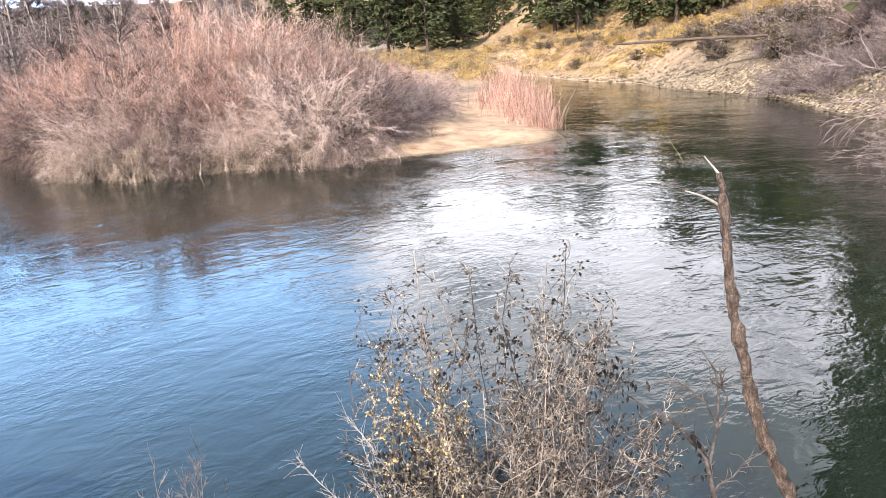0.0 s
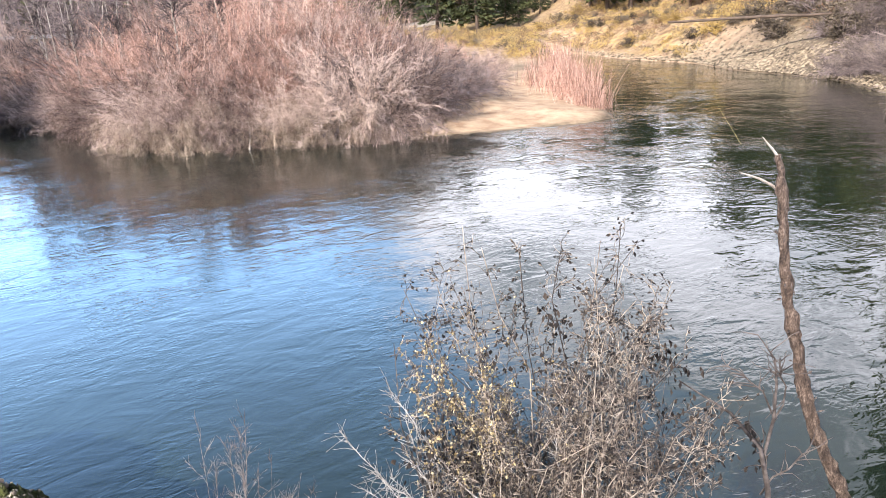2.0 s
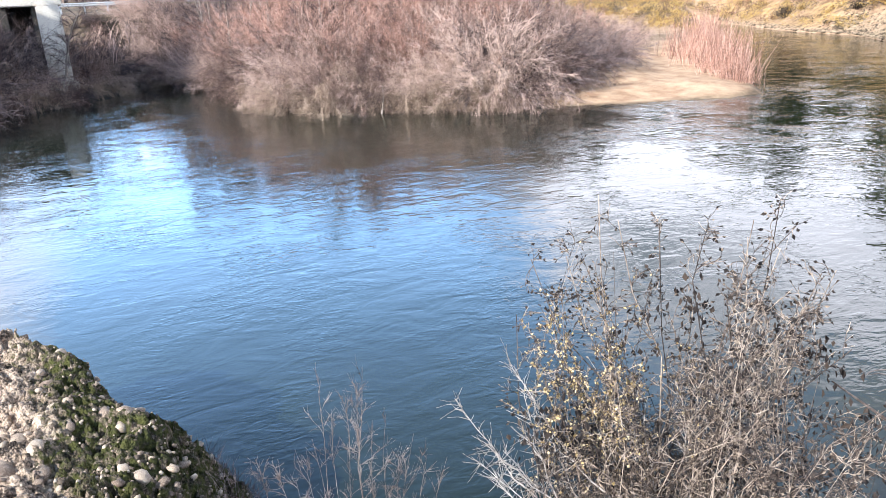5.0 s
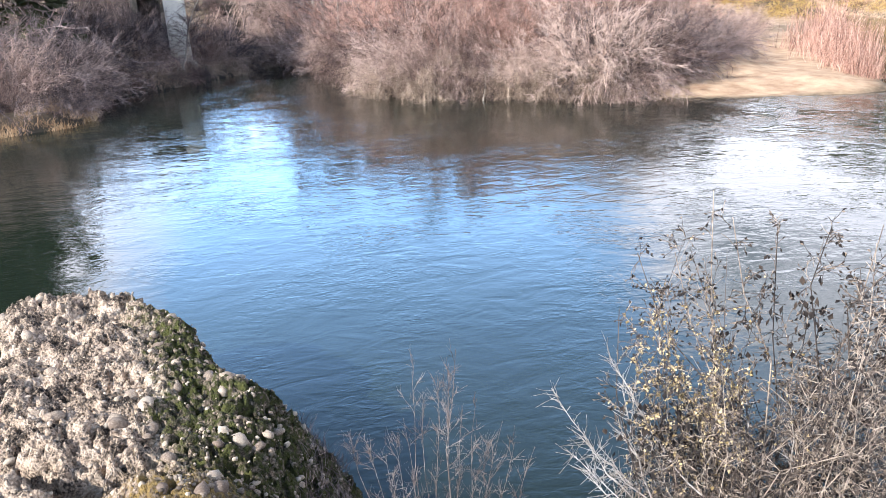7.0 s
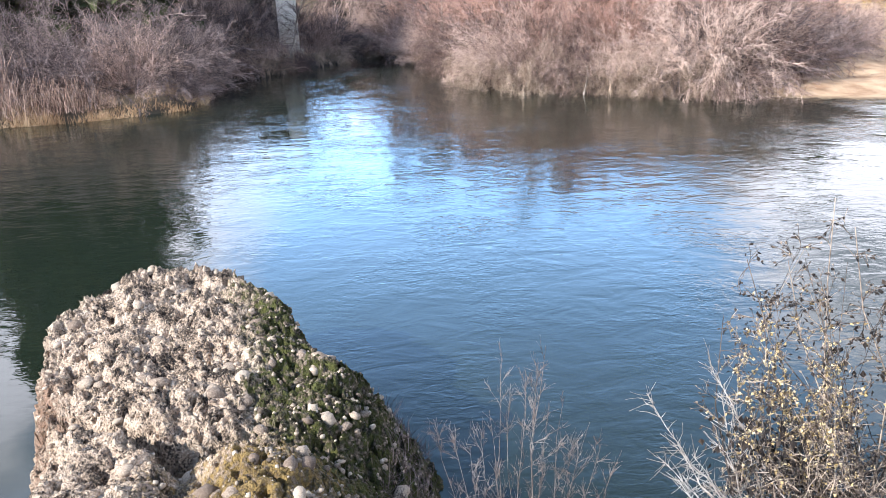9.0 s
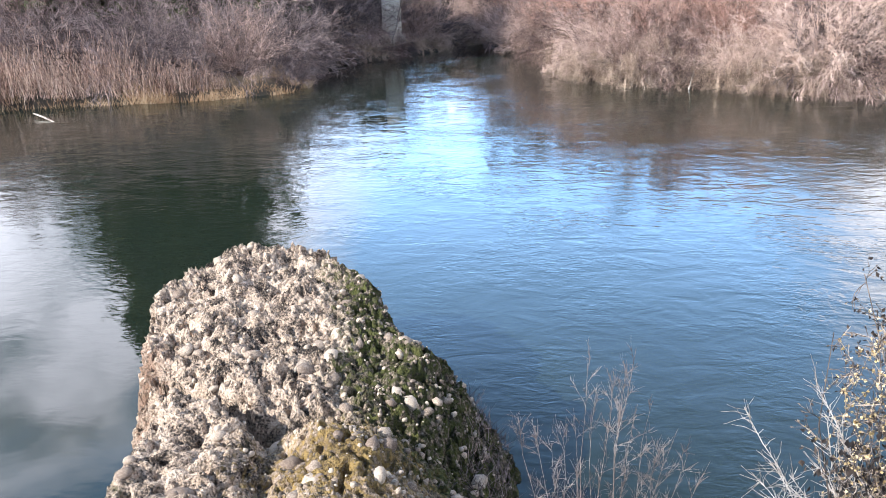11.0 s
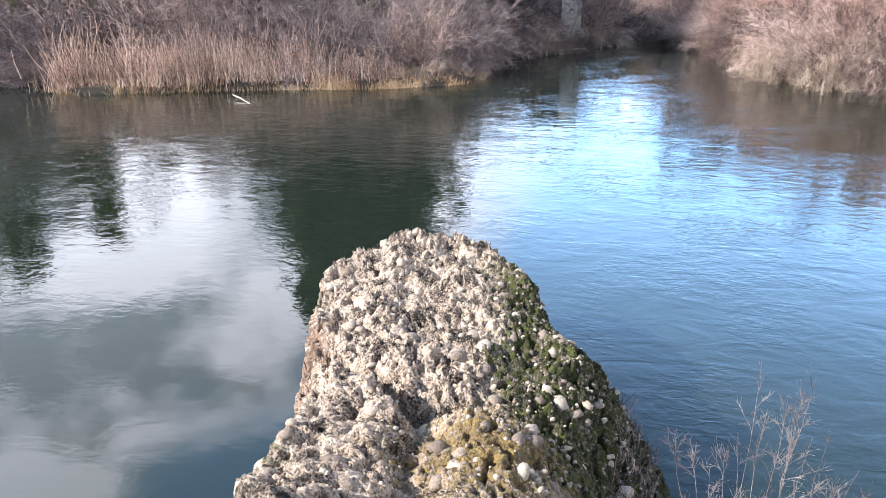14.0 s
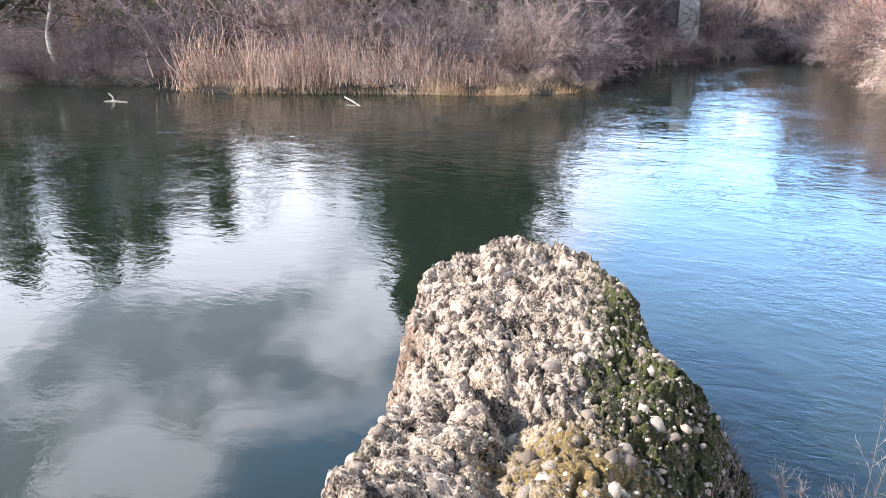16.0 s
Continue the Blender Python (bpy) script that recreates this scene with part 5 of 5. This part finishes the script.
def build_sapling():
    r = np.random.default_rng(9)
    ob = thing("sapling", "small leafless sapling on the near bank", "sapling")
    root = polar(-7.6, -57, 3.1)
    ends = ((-10.3, -27.5, 1.0), (-9.6, -29.0, 0.6), (-8.6, -29.4, 0.7), (-6.4, -29.0, 0.8), (-7.3, -30.4, 0.6), (-12.0, -31.2, 0.5), (-14.3, -32.9, 0.5), (-17.2, -34.7, 0.5), (-15.4, -34.4, 0.4),
            (-0.5, -33.1, 0.6), (-2.0, -34.0, 0.5), (-4.6, -34.4, 0.4), (-3.6, -35.2, 0.4), (-12.8, -34.6, 0.4), (-10.8, -31.6, 0.4), (-5.4, -32.4, 0.4))
    tips = np.array([polar(a, e, 3.2) for a, e, _ in ends])
    n = len(tips)
    s = np.linspace(0, 1, 11)
    base = root + r.normal(0, 0.04, (n, 3)) * [1, 1, 0]
    mid = base * 0.42 + tips * 0.58 + (root - tips) * [0.16, 0.1, 0] + r.normal(0, 0.03, (n, 3))
    p1 = ((1 - s) ** 2)[None, :, None] * base[:, None] + (2 * s * (1 - s))[None, :, None] * mid[:, None] + (s**2)[None, :, None] * tips[:, None]
    p1[:, 1:-1] += r.normal(0, 0.009, (n, 9, 3))
    for one, (_, _, k) in zip(p1, ends):
        part("stem", mesh_from("stem", *tubes(one[None], np.linspace(0.0056, 0.001, 11)[None] * (0.3 + 0.7 * k), 5), M_SAPLING, True), ob)
    b2, d2, f2 = along(r, p1, 0.38, 1, 26)
    p2 = grow(r, b2, d2 + r.normal(0, 0.4, b2.shape) + [0, 0, 0.1], r.uniform(0.06, 0.27, len(b2)) * (1.3 - 0.85 * f2), 4, 0.12)
    b3, d3, _ = along(r, p2, 0.2, 1, 8)
    p3 = grow(r, b3, d3 + r.normal(0, 0.45, b3.shape), r.uniform(0.02, 0.08, len(b3)), 2, 0.18)
    tagged(part("crown", mesh_from("crown", *joined(tubes(p2, np.repeat([np.linspace(0.0011, 0.0006, 5)], len(b2), 0)), tubes(p3, np.repeat([[0.0008, 0.0006, 0.0005]], len(b3), 0))), M_SAPLING), ob), kind="stuff")


# ---- bridge, road and driftwood ----
def box(bm, lo, hi, bevel=0.0):
    m = Matrix.LocRotScale([(a + b) / 2 for a, b in zip(lo, hi)], None, [b - a for a, b in zip(lo, hi)])
    made = bmesh.ops.create_cube(bm, size=1, matrix=m)["verts"]
    if bevel:
        edges = list({e for v in made for e in v.link_edges})
        bmesh.ops.bevel(bm, geom=edges, offset=bevel, segments=2, affect="EDGES")


def solid(name, lo, hi, material, parent, label="", bevel=0.02):
    bm = bmesh.new()
    box(bm, lo, hi, bevel)
    me = bpy.data.meshes.new(name)
    bm.to_mesh(me)
    bm.free()
    me.materials.append(material)
    return part(name, me, parent, label)


# darker copy of the concrete: the shade inside the culvert, as colour
M_SHADED_CONCRETE = surface("shaded_concrete", [(0.03, 0.026, 0.022), (0.07, 0.06, 0.05), (0.13, 0.11, 0.09)], 0.6, 9, bump=0.2)


def build_culvert():
    """A concrete culvert headwall in the road embankment, open on one side, with the opening's shade put into its wall
    colour.
    """
    ob = thing("culvert", "pale concrete culvert wall in the road embankment", "culvert", m=pose(-8.0, 51.6, 0, 0, 0, 9))
    solid("wing_wall", (-0.55, -0.5, 0.2), (0.75, 0.1, 5.6), M_CONCRETE, ob, bevel=0.06)
    solid("footing", (-0.95, -0.7, 0.1), (1.0, 0.1, 1.1), M_CONCRETE, ob, bevel=0.06)
    solid("side_wall", (-0.8, 0.1, 0.2), (-0.4, 5.0, 5.6), M_SHADED_CONCRETE, ob, bevel=0.04)
    solid("lintel", (-2.6, -0.3, 5.6), (0.9, 5.0, 6.0), M_CONCRETE, ob, bevel=0.05)
    solid("far_wall", (-2.5, 0.1, 0.2), (-2.1, 5.0, 5.6), M_SHADED_CONCRETE, ob, bevel=0.04)
    solid("back_wall", (-2.1, 4.6, 0.2), (-0.8, 5.0, 5.6), M_SHADED_CONCRETE, ob, bevel=0.04)
    solid("ledge", (-7.5, -0.9, 0.4), (-1.0, -0.2, 1.2), M_CONCRETE, ob, "low concrete ledge", bevel=0.05)


def build_guard_rail():
    """A road guard rail along the embankment."""
    ob = thing("guard_rail", "galvanised steel guard rail along the embankment road", "guard rail", m=pose(-9.6, 73.5, 5.25, 0, 0, 2))
    for k in range(15):
        solid("post", (-14 + k * 1.9 - 0.08, 0.1, -0.5), (-14 + k * 1.9 + 0.08, 0.28, 0.74), M_STEEL, ob, bevel=0.01)
    prof = [(0.0, 0.44), (0.07, 0.48), (0.07, 0.54), (0.0, 0.59), (0.07, 0.64), (0.07, 0.7), (0.0, 0.74)]
    v = np.array([(x, 0.02 - y + e, z) for e in (0.0, 0.02) for x in (-15, 15) for y, z in prof])
    n = len(prof)
    f = [(a, a + 1, a + n + 1, a + n) for a in range(n - 1)] + [(2 * n + a, 3 * n + a, 3 * n + a + 1, 2 * n + a + 1) for a in range(n - 1)]
    part("beam", mesh_from("beam", v, np.array(f), M_STEEL), ob)


def build_road():
    s = np.linspace(0, 1, 40)
    cx, cy = 26 + 70 * s, 112 + 12 * np.sin(s * 2.0) + 20 * s
    way = unit(np.stack([np.gradient(cx), np.gradient(cy)], 1))
    side = np.stack([-way[:, 1], way[:, 0]], 1)
    rows = []
    for w in (-3.4, -3.0, 0, 3.0, 3.4):
        q = np.stack([cx, cy], 1) + side * w
        rows.append(np.concatenate([q, (land_height(cx, cy) + 0.45 - (0.9 if abs(w) > 3.2 else 0.02 * abs(w)))[:, None]], 1))
    g = np.stack(rows, 1)
    idx = np.arange(g.shape[0] * 5).reshape(-1, 5)
    f = np.stack([idx[:-1, :-1], idx[1:, :-1], idx[1:, 1:], idx[:-1, 1:]], -1).reshape(-1, 4)
    tagged(new("road", mesh_from("road", g.reshape(-1, 3), f, M_ROAD, True)), "pale gravel road on the far terrace", "road", kind="structure")


def branch(name, label, points, radii, material, category="driftwood", seed=0, twigs=0):
    ob = thing(name, label, category)
    p = np.array(points, float)
    t = np.linspace(0, len(p) - 1, 14)
    q = np.stack([np.interp(t, np.arange(len(p)), p[:, k]) for k in range(3)], 1)
    r = np.random.default_rng(seed)
    q[1:-1] += r.normal(0, 0.15 * min(radii), (12, 3))
    part("stem", mesh_from("stem", *tubes(q[None], np.interp(t, np.arange(len(p)), radii)[None], 7), material, True), ob)
    if twigs:
        b, d, _ = along(r, q[None], 0.3, 1, twigs)
        p2 = grow(r, b, d + r.normal(0, 0.6, b.shape), r.uniform(0.2, 0.6, len(b)), 3, 0.2)
        for one in p2:
            part("twig", mesh_from("twig", *tubes(one[None], np.array([[0.012, 0.009, 0.006, 0.003]])), material), ob)
    return ob


def build_driftwood():
    branch("driftwood_log", "bleached broken branch poking out of the water", [(-18.7, 27.5, 0.14), (-18.0, 27.0, 0.09), (-17.05, 26.3, -0.03)], [0.032, 0.04, 0.022], M_PALE, seed=1)
    branch("driftwood_branch", "bleached floating branch with a raised fork", [(-29.0, 23.2, 0.0), (-28.5, 23.3, 0.03), (-27.7, 23.4, 0.0)], [0.02, 0.035, 0.02], M_PALE, seed=2, twigs=3)
    branch("driftwood_stub", "bleached upright stub on floating wood", [(-28.6, 23.4, -0.02), (-28.7, 23.45, 0.2), (-28.95, 23.45, 0.34)], [0.05, 0.045, 0.02], M_PALE, seed=3)
    branch("dead_stick", "pale stick hanging into the water from the willows", [(8.3, 34.2, 1.2), (8.2, 33.7, 0.6), (7.9, 33.1, -0.1)], [0.02, 0.03, 0.04], M_PALE, seed=4)
    branch("fallen_branch", "bare fallen branch sloping into the water", [(-37.5, 27.4, 1.3), (-34, 27.4, 0.9), (-31.5, 27.3, 0.5), (-29.8, 27.2, 0.02)], [0.022, 0.022, 0.018, 0.008], M_TWIG_DARK, seed=5, twigs=26)
    branch("fallen_branch", "pale fallen branch leaning out of the dry grass", [(-28.1, 28.2, 1.3), (-27.2, 28.1, 0.9), (-26.4, 28.0, 0.4)], [0.05, 0.06, 0.05], M_PALE, seed=6)
    branch("fallen_branch", "pale fallen branch under the overhanging willows", [(4.4, 37.2, 0.9), (6.0, 36.4, 0.5), (7.0, 35.2, -0.05)], [0.04, 0.05, 0.03], M_PALE, seed=7, twigs=5)
    branch("fallen_log", "long dark fallen log lying across the far slope", [(50.5, 50.0, 4.1), (52.5, 41.0, 4.2), (53.0, 36.0, 4.2)], [0.1, 0.13, 0.1], M_TRUNK, "log", seed=9)
    branch("hanging_line", "thin yellow line hanging over the river", [polar(-48.7, -5.2, 7), polar(-49.2, -6.8, 7), polar(-50.9, -9.4, 6.2)], [0.0009, 0.0009, 0.0009], M_LINE, "line", seed=8)


def blades(name, label, places, heights, lean, material, seed, width=0.006):
    r = np.random.default_rng(seed)
    n = len(places)
    p = grow(r, places, r.normal(0, lean, (n, 3)) * [1, 1, 0] + [0, 0, 1], heights, 2, 0.12, 0.12)
    v, f = tubes(p, np.repeat([[1.0, 0.8, 0.2]], n, 0) * width)
    return tagged(new(name, mesh_from(name, v, f, material)), label, "grass", kind="stuff")


def shore_places(r, lo, hi, n, inset):
    pts = SHORE[lo:hi]
    seg = np.diff(pts, axis=0)
    ln = np.linalg.norm(seg, axis=1)
    s = r.uniform(0, ln.sum(), n)
    k = np.searchsorted(np.cumsum(ln), s)
    f = (s - np.cumsum(ln)[k] + ln[k]) / ln[k]
    nrm = np.stack([-seg[k][:, 1], seg[k][:, 0]], 1) / ln[k][:, None]
    q = pts[k] + f[:, None] * seg[k] + nrm * r.uniform(*inset, n)[:, None]
    return np.concatenate([q, np.maximum(land_height(q[:, 0], q[:, 1]), 0)[:, None] - 0.03], 1)


def build_grass():
    r = np.random.default_rng(3)
    q = np.concatenate([shore_places(r, 5, 13, 9000, (-1.2, 0.5)), shore_places(r, 5, 13, 9000, (-0.5, 1.2))])
    q = q[river_distance(q[:, 0], q[:, 1]) > -0.45]
    tuft = bumps(q[:, 0], q[:, 1], 0.5, 1.0) + 0.8 * bumps(q[:, 0], q[:, 1], 1.7, 2.0)
    keep = r.random(len(q)) < (0.25 + 0.75 * ramp01(q[:, 0], -19, -14)) * ramp01(tuft, -0.7, 0.5)
    q, tuft = q[keep], tuft[keep]
    blades("dry_grass", "dry tan grass fringe along the bank", q, r.uniform(0.2, 0.75, len(q)) ** 1.3 * (0.55 + 0.6 * ramp01(tuft, -0.6, 1.0)), 0.45, M_GRASS, 4, 0.008)
    q = np.concatenate([shore_places(r, 29, 32, 2200, (0.0, 1.0)), shore_places(r, 20, 26, 900, (0.0, 0.9))])
    q = q[q[:, 2] > 0.05]
    blades("dry_grass", "dry tan grass at the foot of the willows", q, r.uniform(0.1, 0.45, len(q)), 0.5, M_GRASS, 5, 0.007)
    q = np.stack([r.uniform(-0.7, 0.1, 1100), r.uniform(4.6, 7.1, 1100), np.zeros(1100)], 1)
    q[:, 2] = rock_height(q[:, 0][None], q[:, 1][None])[0]
    q = q[(q[:, 2] > 0.02) & (q[:, 2] < 0.75)]
    blades("dead_grass", "matted dead grass on the rock's wet foot", q, r.uniform(0.06, 0.24, len(q)), 0.6, M_GREY, 6, 0.0025)
    q = np.stack([r.uniform(0.2, 2.2, 1500), r.uniform(1.0, 2.6, 1500), np.zeros(1500)], 1)
    q[:, 2] = land_height(q[:, 0], q[:, 1]) - 0.02
    blades("dead_grass", "dry dead grass of the near bank", q, r.uniform(0.1, 0.35, len(q)), 0.4, M_GRASS, 7, 0.002)


def build_bank_stones():
    """The cobble slope of the far bank."""
    r = np.random.default_rng(8)
    q = np.concatenate([shore_places(r, 45, 53, 7000, (-6.5, 0.0)), shore_places(r, 45, 53, 7000, (0.0, 6.5)), shore_places(r, 45, 53, 11000, (-4.0, 0.0)), shore_places(r, 45, 53, 11000, (0.0, 4.0)), shore_places(r, 42, 46, 900, (-1.5, 0)), shore_places(r, 42, 46, 900, (0, 1.5))])
    q = q[river_distance(q[:, 0], q[:, 1]) > 0.05]
    v0 = np.array([(1, 0, 0), (-1, 0, 0), (0, 1, 0), (0, -1, 0), (0, 0, 0.7), (0, 0, -0.7)], float)
    f0 = np.array([(0, 2, 4), (2, 1, 4), (1, 3, 4), (3, 0, 4), (2, 0, 5), (1, 2, 5), (3, 1, 5), (0, 3, 5)])
    sz = (0.05 + 0.15 * r.random(len(q)) ** 3)[:, None] * r.uniform(0.7, 1.3, (len(q), 3))
    a = r.uniform(0, 6.28, len(q))
    rot = np.stack([np.stack([np.cos(a), -np.sin(a), 0 * a], 1), np.stack([np.sin(a), np.cos(a), 0 * a], 1), np.stack([0 * a, 0 * a, 1 + 0 * a], 1)], 1)
    v = np.einsum("nij,nkj->nki", rot, v0[None] * sz[:, None]) + q[:, None]
    f = f0[None] + (np.arange(len(q)) * 6)[:, None, None]
    ob = new("bank_stones", mesh_from("bank_stones", v.reshape(-1, 3), f.reshape(-1, 3), M_STONE))
    tagged(ob, "pale river cobbles covering the far bank", "stones", kind="stuff")


def build_scrub_cover():
    """The low scrub that mats the far slope, too dense to count."""
    r = np.random.default_rng(12)
    for material, name, label, n, box4 in ((M_GOLD, "golden_scrub", "matted golden-yellow scrub on the sunny slope", 850, (48, 100, 54, 106)),
                                           (M_OLIVE, "brown_scrub", "matted brown scrub and bramble on the far slope", 950, (48, 96, 14, 100)),
                                           (M_RUSSET, "russet_scrub", "matted russet-brown scrub on the far slope", 520, (48, 98, 40, 104))):
        x, y = r.uniform(box4[0], box4[1], n), r.uniform(box4[2], box4[3], n)
        d = river_distance(x, y)
        ok = (d > np.where(y > 56, 1.2, 6.0)) & (d < 30)
        x, y = x[ok], y[ok]
        h = r.uniform(0.3, 1.3, len(x))
        k = 60
        c = np.repeat(np.stack([x, y, land_height(x, y)], 1), k, axis=0)
        hh = np.repeat(h, k)
        off = unit(r.normal(0, 1, (len(c), 3))) * (r.random(len(c)) ** 0.4)[:, None]
        c = c + off * np.stack([hh * 1.1, hh * 1.1, hh * 0.55], 1) + np.stack([0 * hh, 0 * hh, hh * 0.45], 1)
        cards = leaf_cards(r, c, off + r.normal(0, 0.6, off.shape) + [0, 0, 0.4], r.uniform(0.12, 0.3, len(c)), r.uniform(0.02, 0.06, len(c)))
        tagged(new(name, mesh_from(name, *cards, material)), label, "scrub", kind="stuff")


build_scrub_cover()
build_culvert()
build_guard_rail()
build_road()
build_snag()
build_bush()
build_sapling()
build_driftwood()
build_grass()
build_bank_stones()
build_rock()
